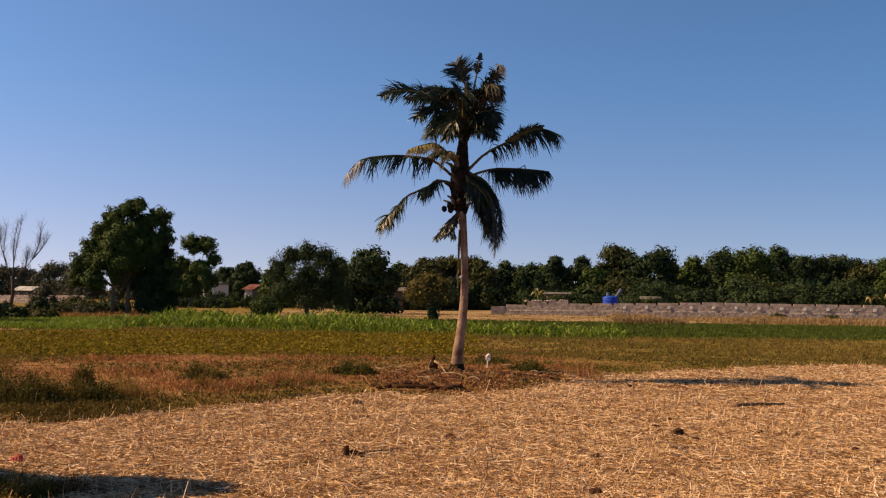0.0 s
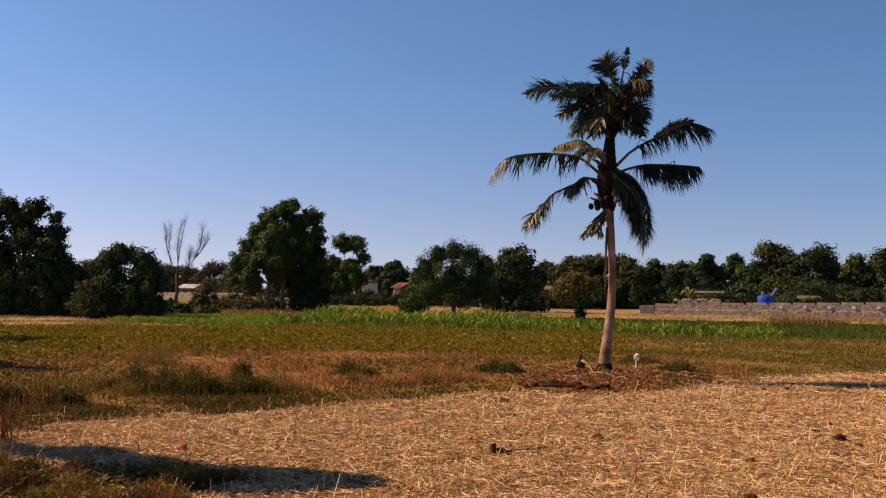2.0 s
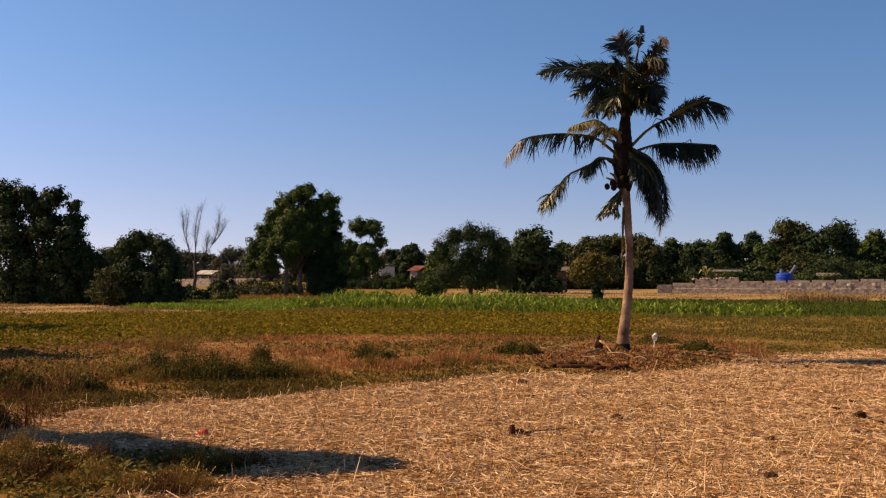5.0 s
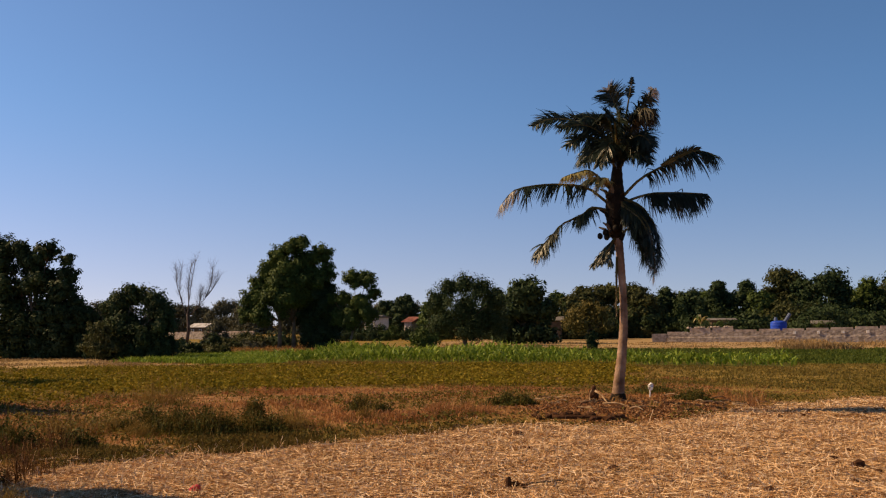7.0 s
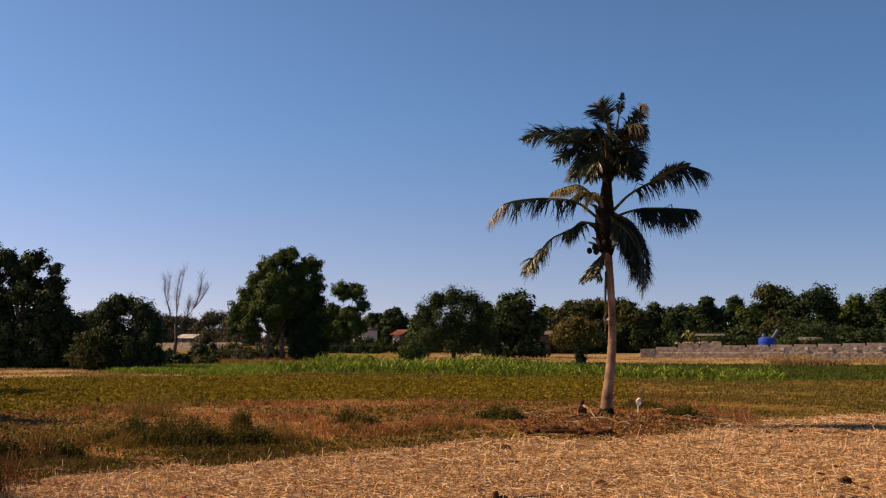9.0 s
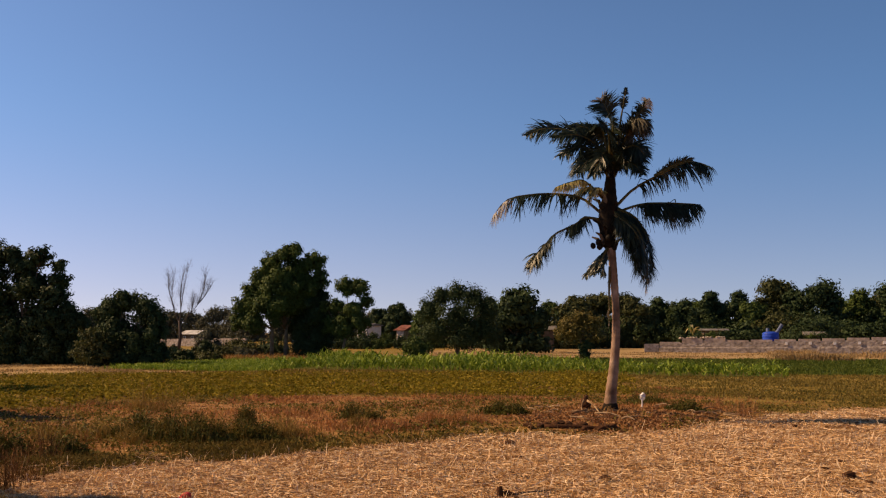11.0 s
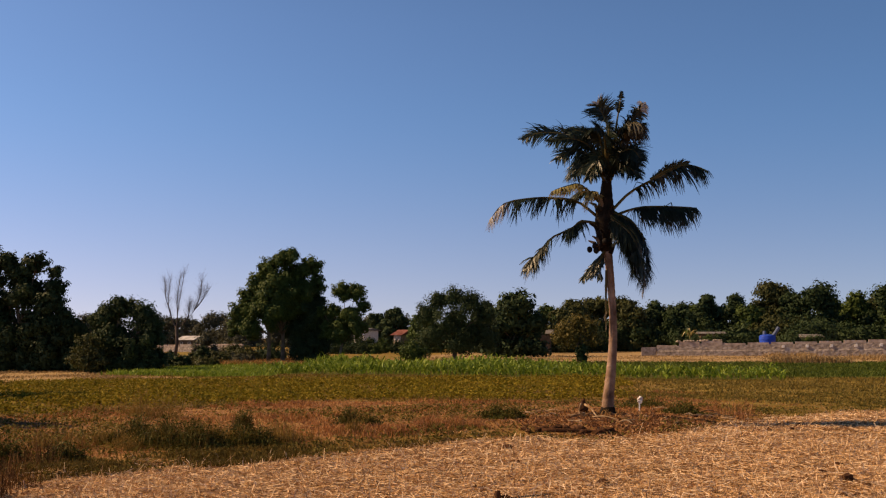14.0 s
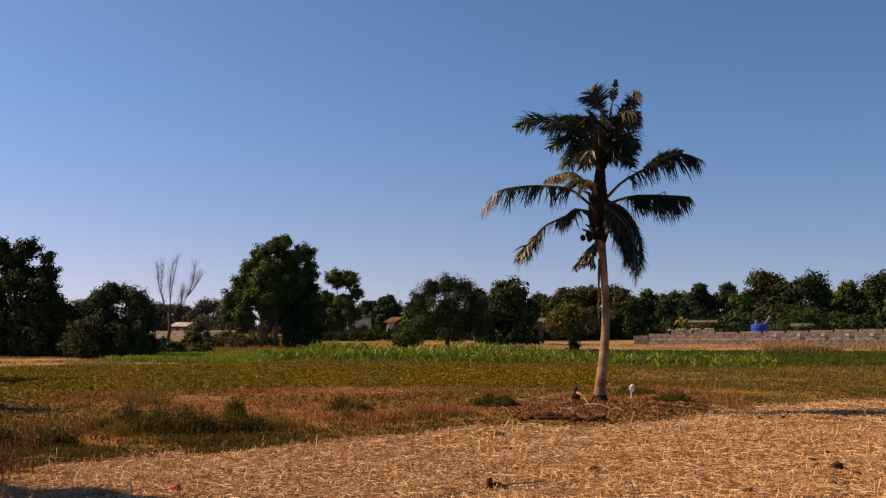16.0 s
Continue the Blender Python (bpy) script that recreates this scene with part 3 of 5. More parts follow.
    fronds = (
        # left, level and tipping over
        (((-0.25, 0, 5.8), (-0.84, -0.1, 6.26), (-1.57, -0.3, 6.36), (-2.25, -0.45, 6.34), (-2.99, -0.5, 6.2), (-3.42, -0.6, 5.72)), 0.66, 0.2, 1.0, G, P, 0, (2, 2), 0.76),
        # left, broken twice and drooping
        (((-0.25, 0, 5.6), (-0.74, -0.2, 5.66), (-0.97, -0.3, 5.46), (-1.59, -0.5, 5.16), (-1.87, -0.6, 4.85), (-2.16, -0.65, 4.52), (-2.36, -0.7, 4.13)), 0.66, 0.2, 0.85, G, None, 0, (0.40, 0.50)),
        (((-0.6, -0.1, 5.66), (-0.8, -0.25, 5.6), (-1.0, -0.4, 5.45), (-1.2, -0.45, 5.32)), 0.50, 0.05, 0.85, G, None),
        (((-1.8, -0.55, 4.9), (-2.05, -0.6, 4.65), (-2.2, -0.65, 4.45), (-2.42, -0.65, 4.2)), 0.42, 0.0, 0.5, G, None, 40),
        # short yellowing ones
        (((-0.15, 0, 6.2), (-0.72, -0.4, 6.70), (-1.12, -0.6, 6.66), (-1.55, -0.8, 6.5)), 0.40, 0.2, 0.6, Y, None),
        (((-0.1, -0.1, 6.2), (-0.3, -0.3, 6.5), (-0.5, -0.4, 6.38), (-0.62, -0.4, 6.05)), 0.36, 0.15, 0.6, Y, None),
        (((-0.1, 0.1, 6.2), (-0.45, 0.3, 6.6), (-0.8, 0.4, 6.6), (-1.1, 0.5, 6.4)), 0.34, 0.2, 0.6, G, None),
        # great upper one to the left
        (((-0.02, 0, 7.1), (-0.45, 0.05, 8.05), (-1.15, 0.1, 8.34), (-1.95, 0.1, 8.42), (-2.48, 0.1, 8.22)), 0.56, 0.14, 0.12, G, None, 68),
        (((0.0, 0, 7.0), (-0.4, -0.3, 7.8), (-0.95, -0.5, 8.08), (-1.65, -0.6, 8.0)), 0.56, 0.14, 0.2, G, None, 60),
        (((0.0, 0, 6.9), (-0.4, -0.3, 7.55), (-0.9, -0.5, 7.72), (-1.45, -0.6, 7.45)), 0.56, 0.12, 0.2, G, None, 58),
        (((0.0, 0, 6.9), (-0.4, 0.3, 7.5), (-0.85, 0.7, 7.55), (-1.15, 0.9, 7.15)), 0.58, 0.12, 0.3, G, None, 55),
        (((0.0, 0, 6.8), (-0.28, -0.4, 7.3), (-0.6, -0.65, 7.3), (-0.92, -0.8, 6.9)), 0.50, 0.12, 0.25, G, None, 55),
        (((0.0, 0, 6.8), (-0.15, -0.5, 7.2), (-0.35, -0.8, 7.15), (-0.5, -0.9, 6.8)), 0.45, 0.1, 0.3, G, None, 40),
        # plumes that stand up
        # pale last leaflets paint the sun's glint on this first plume
        (((0.06, 0, 7.2), (0.10, 0, 8.36), (-0.03, -0.05, 8.84), (-0.22, -0.05, 9.26)), 0.56, 0.5, 0.0, G, P, 86, (2, 2), 0.93),
        (((0.18, 0, 7.2), (0.33, 0, 8.4), (0.43, 0, 9.0), (0.53, 0, 9.58)), 0.15, 0.62, 0.0, G, None, 80, (0.80, 0.86)),
        (((0.12, 0, 7.2), (0.5, 0.1, 8.3), (0.9, 0.1, 8.8), (1.23, 0.1, 9.2)), 0.36, 0.3, 0.25, G, P, 65, (2, 2), 0.8),
        (((0.12, 0, 7.1), (0.6, -0.2, 8.25), (0.92, -0.3, 8.55), (1.15, -0.3, 8.25)), 0.55, 0.25, 0.75, W, None),
        (((0.12, 0, 7.1), (0.55, 0.2, 8.1), (0.9, 0.3, 8.4), (1.12, 0.3, 8.6)), 0.45, 0.2, 0.5, G, None, 50),
        (((0.1, 0, 7.0), (0.4, 0.3, 7.75), (0.75, 0.6, 7.9), (1.02, 0.8, 7.5)), 0.56, 0.12, 0.3, G, None, 50),
        (((0.1, 0, 6.9), (0.42, -0.3, 7.6), (0.78, -0.5, 7.7), (1.05, -0.6, 7.35)), 0.52, 0.12, 0.25, G, None, -50),
        (((0.1, 0, 6.8), (0.35, -0.3, 7.2), (0.68, -0.4, 7.2), (0.95, -0.5, 6.85)), 0.46, 0.12, 0.2, G, None, -45),
        (((0.05, 0, 7.0), (-0.3, 0, 8.1), (-0.75, 0, 8.42), (-1.1, 0, 8.4)), 0.42, 0.3, 0.2, G, None, 60),
        (((0.05, 0, 7.0), (-0.12, -0.3, 8.0), (-0.3, -0.5, 8.35), (-0.5, -0.5, 8.3)), 0.46, 0.2, 0.4, G, None),
        (((0.08, 0, 7.0), (0.3, -0.2, 8.0), (0.5, -0.3, 8.4), (0.7, -0.3, 8.35)), 0.48, 0.2, 0.4, G, None),
        (((0.08, 0, 6.9), (0.1, -0.4, 7.8), (0.12, -0.6, 8.3), (0.1, -0.7, 8.45)), 0.5, 0.15, 0.4, G, None, 70),
        (((0.05, 0, 6.9), (0.5, 0, 7.55), (0.8, 0, 7.6), (0.98, 0, 7.15)), 0.6, 0.12, 0.7, G, None),
        (((0.0, 0, 6.9), (-0.5, 0, 7.6), (-0.8, 0, 7.5), (-0.95, 0, 7.05)), 0.6, 0.12, 0.7, G, None),
        (((0.0, 0, 6.9), (-0.1, -0.6, 7.4), (-0.2, -1.0, 7.4), (-0.35, -1.0, 7.0)), 0.5, 0.1, 0.2, G, None, 40),
        # towards and away from the field
        (((0.02, 0, 7.1), (0.0, -0.7, 7.9), (-0.1, -1.4, 8.1), (-0.3, -1.7, 8.2)), 0.45, 0.2, 0.1, G, None, 60),
        (((0.02, 0, 7.1), (0.1, 0.7, 8.0), (0.2, 1.5, 8.2), (0.2, 2.3, 7.7)), 0.7, 0.12, 0.5, G, None),
        # right, two long ones
        (((0.2, 0, 6.0), (0.72, -0.1, 6.5), (1.49, -0.2, 6.9), (2.1, -0.2, 7.2), (2.45, -0.25, 7.24), (2.86, -0.3, 7.1)), 0.66, 0.24, 0.95, G, None),
        (((1.3, -0.2, 6.85), (1.7, -0.2, 7.08), (2.1, -0.2, 7.24), (2.4, -0.2, 7.3)), 0.26, 0.05, 0.1, G, None, 75),
        (((0.2, 0, 5.8), (0.65, 0.1, 5.98), (1.09, 0.3, 6.10), (1.8, 0.4, 6.12), (2.68, 0.5, 6.08)), 0.82, 0.36, 1.0, G, None),
        (((1.09, 0.32, 6.09), (1.5, 0.38, 6.11), (2.0, 0.43, 6.11), (2.6, 0.5, 6.07)), 0.70, 0.0, 1.0, G, None),
        # hanging skirt
        (((0.15, 0, 5.95), (0.75, -0.1, 5.62), (1.10, -0.15, 4.9), (1.17, -0.15, 4.0)), 0.58, 0.05, 0.8, G, None),
        (((0.15, 0.2, 5.9), (0.6, 0.3, 5.55), (0.92, 0.35, 4.8), (1.0, 0.35, 3.95)), 0.62, 0.05, 0.8, G, None),
        (((0.12, -0.2, 5.8), (0.5, -0.4, 5.45), (0.78, -0.5, 4.8), (0.85, -0.5, 4.1)), 0.55, 0.05, 0.8, G, None),
        (((0.1, -0.1, 5.8), (0.4, -0.3, 5.4), (0.6, -0.4, 4.9), (0.68, -0.4, 4.4)), 0.5, 0.05, 0.75, G, None),
        (((0.15, 0.1, 6.0), (0.85, 0.1, 5.5), (1.15, 0.1, 4.6), (1.14, 0.1, 3.75)), 0.58, 0.05, 0.8, G, None),
        (((0.15, 0, 5.7), (0.65, -0.25, 5.2), (0.95, -0.3, 4.4), (1.0, -0.3, 3.8)), 0.55, 0.05, 0.75, G, D, 0, (2, 2), 0.85),
        (((0.15, 0, 5.8), (0.8, -0.5, 5.2), (1.02, -0.6, 4.2), (1.0, -0.6, 3.4)), 0.40, 0.05, 0.7, G, P, 0, (2, 2), 0.88),
        (((0.1, 0.3, 5.8), (0.5, 0.4, 5.4), (0.75, 0.45, 4.8), (0.8, 0.45, 4.2)), 0.55, 0.05, 0.75, G, None),
        (((0.1, 0.1, 5.6), (0.55, 0.0, 5.2), (0.82, 0.0, 4.5), (0.9, 0.0, 3.8)), 0.5, 0.05, 0.75, G, None),
        (((0.08, -0.1, 5.9), (0.5, -0.15, 5.75), (0.85, -0.2, 5.1), (0.98, -0.2, 4.3)), 0.55, 0.05, 0.8, G, None),
        (((0.1, -0.15, 5.7), (0.3, -0.3, 5.4), (0.42, -0.35, 5.1), (0.46, -0.35, 4.75)), 0.34, 0.05, 0.7, G, None),
        (((0.15, -0.3, 5.7), (0.6, -0.6, 5.3), (0.9, -0.7, 4.7), (1.0, -0.7, 4.1)), 0.6, 0.05, 0.8, G, None),
        (((0.15, 0, 5.9), (0.95, 0, 5.35), (1.2, 0, 4.6), (1.22, 0, 4.0)), 0.52, 0.05, 0.8, G, None),
        (((0.12, -0.1, 5.6), (0.42, -0.45, 5.1), (0.66, -0.5, 4.5), (0.74, -0.5, 4.0)), 0.5, 0.05, 0.8, G, None),
        # small spiky fan under the nuts
        (((-0.08, 0, 4.75), (-0.26, -0.1, 4.5), (-0.5, -0.1, 4.2), (-0.74, -0.1, 3.92)), 0.30, 0.1, 0.35, G, None, 60),
        (((-0.08, -0.1, 4.75), (-0.2, -0.2, 4.5), (-0.35, -0.25, 4.25), (-0.5, -0.25, 3.98)), 0.30, 0.1, 0.35, G, None, 50),
        (((-0.08, 0.1, 4.7), (-0.15, 0.2, 4.5), (-0.2, 0.25, 4.25), (-0.22, 0.25, 3.95)), 0.28, 0.1, 0.4, G, None, 40),
        (((-0.02, -0.05, 4.2), (-0.05, -0.1, 3.6), (-0.06, -0.1, 3.0), (-0.08, -0.1, 2.4)), 0.12, 0.1, 1.0, D, None),
    )
    for k, (pts, leaflet, bare, hang, material, tip, *more) in enumerate(fronds):
        frond(ob, pts, leaflet, bare, hang, material, 50 + k, tip_material=tip, twist=more[0] if more else 0.0, gap=more[1] if len(more) > 1 else (2.0, 2.0), tip_from=more[2] if len(more) > 2 else 0.72)
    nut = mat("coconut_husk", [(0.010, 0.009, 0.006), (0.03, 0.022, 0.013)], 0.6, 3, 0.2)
    rng = np.random.default_rng(3)
    for k in range(11):
        low = k < 7
        bm = bmesh.new()
        bmesh.ops.create_icosphere(bm, subdivisions=2, radius=0.088)
        for v in bm.verts:
            v.co.z *= 1.2
            v.co += 0.012 * Vector(noise.noise_vector(v.co * 6 + Vector((k, 0, 0))))
        bmesh.ops.translate(bm, verts=bm.verts, vec=((-0.28, -0.12, 4.95) if low else (-0.12, -0.16, 5.85)))
        bmesh.ops.translate(bm, verts=bm.verts, vec=rng.normal(0, 1, 3) * ((0.11, 0.12, 0.16) if low else (0.14, 0.1, 0.16)))
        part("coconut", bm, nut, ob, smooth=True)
    for k in range(14):
        a = rng.uniform(0, 2 * math.pi)
        h = rng.uniform(4.5, 6.4)
        u = Vector((math.cos(a), math.sin(a), 0))
        r = 0.19
        bm = bmesh.new()
        tube(bm, [u * r + Vector((-0.03, 0, h)), u * (r + 0.14) + Vector((-0.03, 0, h + 0.25)), u * (r + 0.32) + Vector((-0.03, 0, h + 0.32))], [0.07, 0.05, 0.02], 6)
        part("leaf_stub", bm, D if k % 4 == 0 else fibre, ob)


build_palm()


# ---- the nearer trees ----
LEAF_YELLOW = mat("leaf_yellow", [(0.066, 0.062, 0.020), (0.145, 0.125, 0.036), (0.26, 0.20, 0.06)], 0.6, 0.5, 0, 0.25, 0.6)
tree("tree", -29.6, 89, [(1.3, 0, 10.0, 1.2), (-0.4, 0, 8.9, 1.2), (3.7, 0.5, 9.1, 1.1), (2.2, 0, 8.3, 1.3), (-1.3, 0.5, 7.6, 1.3), (4.2, 0.5, 7.6, 0.9), (-2.2, 0.5, 6.2, 1.3), (0.6, -0.6, 7.0, 1.7), (3.0, 0, 6.6, 1.5), (-2.9, 0, 4.9, 1.2), (-3.3, 0, 3.6, 1.0), (0.2, -0.8, 4.9, 1.6), (-2.0, -0.4, 3.5, 1.1), (-0.6, 1.0, 5.0, 1.5), (1.6, 0.6, 5.6, 1.7)],
     38000, 0.135, LEAF_GREEN, 0.2, BARK, 0.3, "large leafy tree with a full sunlit green crown", seed=1, trunks=((-0.2, 0), (1.0, 0.5)), skirt=0.8)
# shaded lower right of the big crown, its shade put into darker leaves
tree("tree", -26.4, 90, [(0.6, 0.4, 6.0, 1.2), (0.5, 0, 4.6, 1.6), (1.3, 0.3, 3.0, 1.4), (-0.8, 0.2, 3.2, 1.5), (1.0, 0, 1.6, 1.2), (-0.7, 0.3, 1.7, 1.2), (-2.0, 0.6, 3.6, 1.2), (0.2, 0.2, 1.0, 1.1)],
     20000, 0.135, LEAF_DARK, 0.18, BARK, 0.3, "dense dark tree, its leaves darkened for a larger tree's shade", seed=9, skirt=0.3)
tree("tree", -22.9, 88, [(0.5, 0, 6.75, 1.0), (1.7, 0, 6.7, 0.95), (2.3, 0, 5.4, 0.7), (-0.5, 0, 5.0, 0.8), (1.0, 0, 4.6, 1.2), (-1.5, 0, 4.9, 0.55), (0.2, 0, 3.3, 1.2), (1.8, 0, 3.4, 1.0), (-0.9, 0.3, 3.2, 1.0)],
     15000, 0.11, LEAF_GREEN, 0.12, BARK, 0.3, "slim tree with a loose two-tiered crown", seed=2, lean=0.4)
tree("tree", -43.6, 71, [(-1.4, 0, 8.4, 1.1), (-3.4, 0, 8.7, 1.4), (4.4, 0, 3.3, 0.9), (0.9, 0, 8.4, 0.95), (-0.3, 0, 7.6, 1.1), (2.5, 0, 7.7, 0.65), (2.5, 0, 6.6, 0.95), (-3.4, 0, 7.6, 1.7), (0.3, 0, 6.2, 1.8), (2.3, 0, 5.3, 1.2), (3.2, 0, 4.2, 1.0), (-2.4, 0, 5.0, 2.4), (1.3, 0, 3.6, 2.0), (3.6, 0, 3.0, 1.3), (4.2, 0, 2.4, 1.0), (-1.5, 0, 2.2, 2.2), (2.6, 0, 1.5, 1.7), (4.6, 0.2, 1.3, 1.2), (0.2, 0, 0.9, 1.4), (-4.0, 0.2, 1.0, 1.5), (4.2, -0.2, 0.6, 1.1), (1.4, -0.3, 0.6, 1.3), (-2.0, -0.3, 0.6, 1.3)],
     42000, 0.135, LEAF_DARK, 0.22, BARK, 0.25, "broad dark-leaved tree with branches down to the ground", seed=3, skirt=0.1)
tree("bush", -34.8, 69.5, [(-0.1, 0, 4.85, 1.25), (1.6, 0, 4.4, 1.15), (2.3, 0, 3.6, 1.0), (-1.4, 0, 4.15, 1.15), (2.3, 0, 2.5, 1.3), (-0.6, 0, 2.6, 1.6), (-2.3, 0, 2.0, 1.1), (0.9, 0, 1.6, 1.6), (2.9, 0, 1.1, 1.0), (-1.6, -0.3, 0.9, 1.1), (-2.9, 0, 0.6, 0.8), (0.2, -0.4, 0.5, 1.1), (2.0, -0.2, 0.5, 1.0)],
     22000, 0.115, LEAF_DARK, 0.15, BARK, 0.2, "rounded dark green bush at the edge of a field", "bush", seed=4, skirt=0.05)
tree("tree", -15.6, 113, [(0.2, 0, 7.35, 1.5), (-1.9, 0, 6.8, 1.4), (1.9, 0, 6.6, 1.6), (-3.5, 0, 5.2, 1.4), (3.5, 0, 5.2, 1.4), (0, 0, 4.2, 2.4), (-2.4, 0, 2.9, 1.7), (2.6, 0, 3.0, 2.0), (4.0, 0.3, 2.2, 1.2), (0.5, 0, 1.8, 1.9), (-3.5, 0, 1.8, 1.2)],
     28000, 0.11, LEAF_DARK, 0.25, BARK, 0.25, "round-crowned dark tree with thin twiggy foliage", seed=5, spread=0.2, skirt=0.3)
tree("tree", -1.3, 97, [(0.1, 0, 4.0, 0.95), (-1.2, 0, 3.3, 0.9), (1.2, 0, 3.4, 0.9), (-0.3, 0, 2.7, 1.2), (1.6, 0, 2.4, 0.8), (-1.9, 0, 2.5, 0.7)],
     4000, 0.12, LEAF_YELLOW, 0.13, BARK, 0.45, "small yellowing tree in the open field", seed=6, spread=0.24, trunks=((0, 0), (0.35, 0.1)))
tree("bush", -1.0, 96.6, [(0.0, 0, 0.9, 0.6), (0.3, 0, 0.4, 0.45), (0.1, 0, 1.5, 0.5)], 1500, 0.10, LEAF_DARK, 0.05, BARK, 0.3, "dark shrub at the foot of a small tree", "bush", seed=7)
for k, (bx, by, w, h, fol) in enumerate(((-36.2, 67.6, 1.3, 2.7, LEAF_OLIVE), (-33.0, 76, 0.9, 1.1, LEAF_DARK), (-31.9, 79, 1.0, 0.9, LEAF_OLIVE), (-38.5, 95, 1.3, 3.0, LEAF_GREY_HAZE), (-36.6, 92, 1.2, 1.2, LEAF_OLIVE), (-34.8, 88, 1.3, 1.2, LEAF_OLIVE),
                                         (-20.7, 86, 0.6, 0.8, LEAF_DARK), (-19.6, 87, 0.6, 0.7, LEAF_DARK), (-22.8, 86.5, 0.7, 0.7, LEAF_DARK), (-39.4, 149, 1.3, 1.5, LEAF_DARK), (-37.4, 149.5, 1.4, 1.6, LEAF_DARK), (-35.2, 149, 1.4, 1.5, LEAF_DARK), (-33.4, 149.5, 1.2, 1.4, LEAF_GREEN), (-17.6, 97, 1.3, 2.2, LEAF_GREEN), (-26.2, 90, 1.3, 1.2, LEAF_DARK), (-32.6, 89, 1.1, 1.0, LEAF_GREY_HAZE), (-51.5, 77, 1.9, 2.6, LEAF_DARK), (-48.5, 76, 1.9, 2.4, LEAF_DARK), (-45.5, 77, 1.9, 2.6, LEAF_DARK), (-42.5, 76, 1.9, 2.3, LEAF_DARK), (-39.5, 75, 1.8, 2.4, LEAF_DARK), (-36.8, 74.5, 1.7, 2.2, LEAF_DARK), (-34.6, 85, 0.75, 1.7, LEAF_DARK), (-37.3, 84, 0.7, 1.3, LEAF_DARK), (-35.9, 86, 0.8, 1.2, LEAF_OLIVE), (-33.6, 93, 1.3, 1.5, LEAF_OLIVE), (-31.9, 96, 1.2, 1.4, LEAF_DARK), (-36.4, 98, 1.5, 2.0, LEAF_OLIVE), (-34.0, 102, 1.6, 1.8, LEAF_DARK), (-37.1, 156, 1.4, 2.6, LEAF_DARK), (-35.3, 156, 1.4, 2.5, LEAF_DARK), (-33.4, 156, 1.4, 2.2, LEAF_GREEN), (-30.6, 156, 1.3, 2.0, LEAF_DARK), (-28.6, 156, 1.3, 2.2, LEAF_DARK), (14.7, 143, 1.4, 2.6, LEAF_DARK), (16.4, 143, 1.3, 2.8, LEAF_GREEN), (17.9, 143, 1.3, 2.9, LEAF_DARK), (28.0, 143, 1.4, 2.6, LEAF_DARK), (29.8, 143, 1.4, 2.5, LEAF_GREEN), (31.4, 143, 1.3, 2.7, LEAF_DARK))):
    tree("bush", bx, by, [(0, 0, h - 0.5 * w, 0.75 * w), (-0.6 * w, 0, 0.45 * h, 0.7 * w), (0.6 * w, 0.1, 0.4 * h, 0.75 * w), (0, -0.2, 0.3 * h, 0.7 * w)], 2600, 0.11, fol, 0.05, BARK, 0.3,
         ("low dark bush beside the field" if fol is LEAF_DARK else "low dry olive bush in rough grass"), "bush", "bushes along the field edge", seed=20 + k, skirt=0.02)


TWIG = mat("twig_bark", [(0.055, 0.043, 0.036), (0.12, 0.097, 0.085)], 0.9, 2, 0.3)


def bare_tree(x, y):
    ob = thing("bare_tree", x, y, 0, "leafless grey tree with thin upright twigs", "tree")
    bm = bmesh.new()
    rng = np.random.default_rng(5)
    tube(bm, [(0, 0, 0), (0.3, 0, 2.0), (0.12, 0, 3.9)], [0.24, 0.2, 0.15], 8)
    part("trunk", bm, TWIG, ob, smooth=True)
    for a, b, c in (((0.1, 0, 3.6), (-0.9, 0.1, 6.2), (-0.75, 0.1, 9.3)), ((-0.6, 0.1, 5.4), (-1.3, 0.2, 7.2), (-1.5, 0.2, 9.1)), ((0.15, 0, 3.8), (0.5, -0.2, 6.6), (1.1, -0.2, 10.0)), ((0.3, -0.1, 5.2), (0.1, 0.2, 7.2), (0.35, 0.3, 9.4)),
                    ((0.15, 0, 3.5), (1.6, 0.1, 4.9), (2.8, 0.1, 6.4)), ((2.5, 0.1, 6.0), (3.3, 0.1, 7.0), (3.9, 0.1, 8.0)), ((2.3, 0.1, 5.8), (2.9, 0.2, 7.4), (3.1, 0.2, 9.3)), ((1.5, 0.1, 4.8), (1.7, 0, 5.6), (1.8, 0, 6.4))):
        bm = bmesh.new()
        c3 = curve3([a, b, c], 14)
        tube(bm, [Vector(p) for p in c3], list(np.linspace(0.07, 0.012, 14)), 5)
        part("limb", bm, TWIG, ob)
        bm = bmesh.new()
        for _ in range(60):
            k = rng.integers(4, 14)
            p = Vector(c3[k])
            d = Vector((rng.normal(0, 0.34), rng.normal(0, 0.34), rng.uniform(0.4, 1.5)))
            tube(bm, [p, p + 0.5 * d + Vector((rng.normal(0, 0.06), 0, 0)), p + d], [0.009, 0.007, 0.003], 3)
            d2 = Vector((rng.normal(0, 0.3), rng.normal(0, 0.3), rng.uniform(0.3, 0.8)))
            tube(bm, [p + 0.5 * d, p + 0.5 * d + d2], [0.006, 0.003], 3)
        tagged(part("twig", bm, TWIG, ob), kind="stuff")


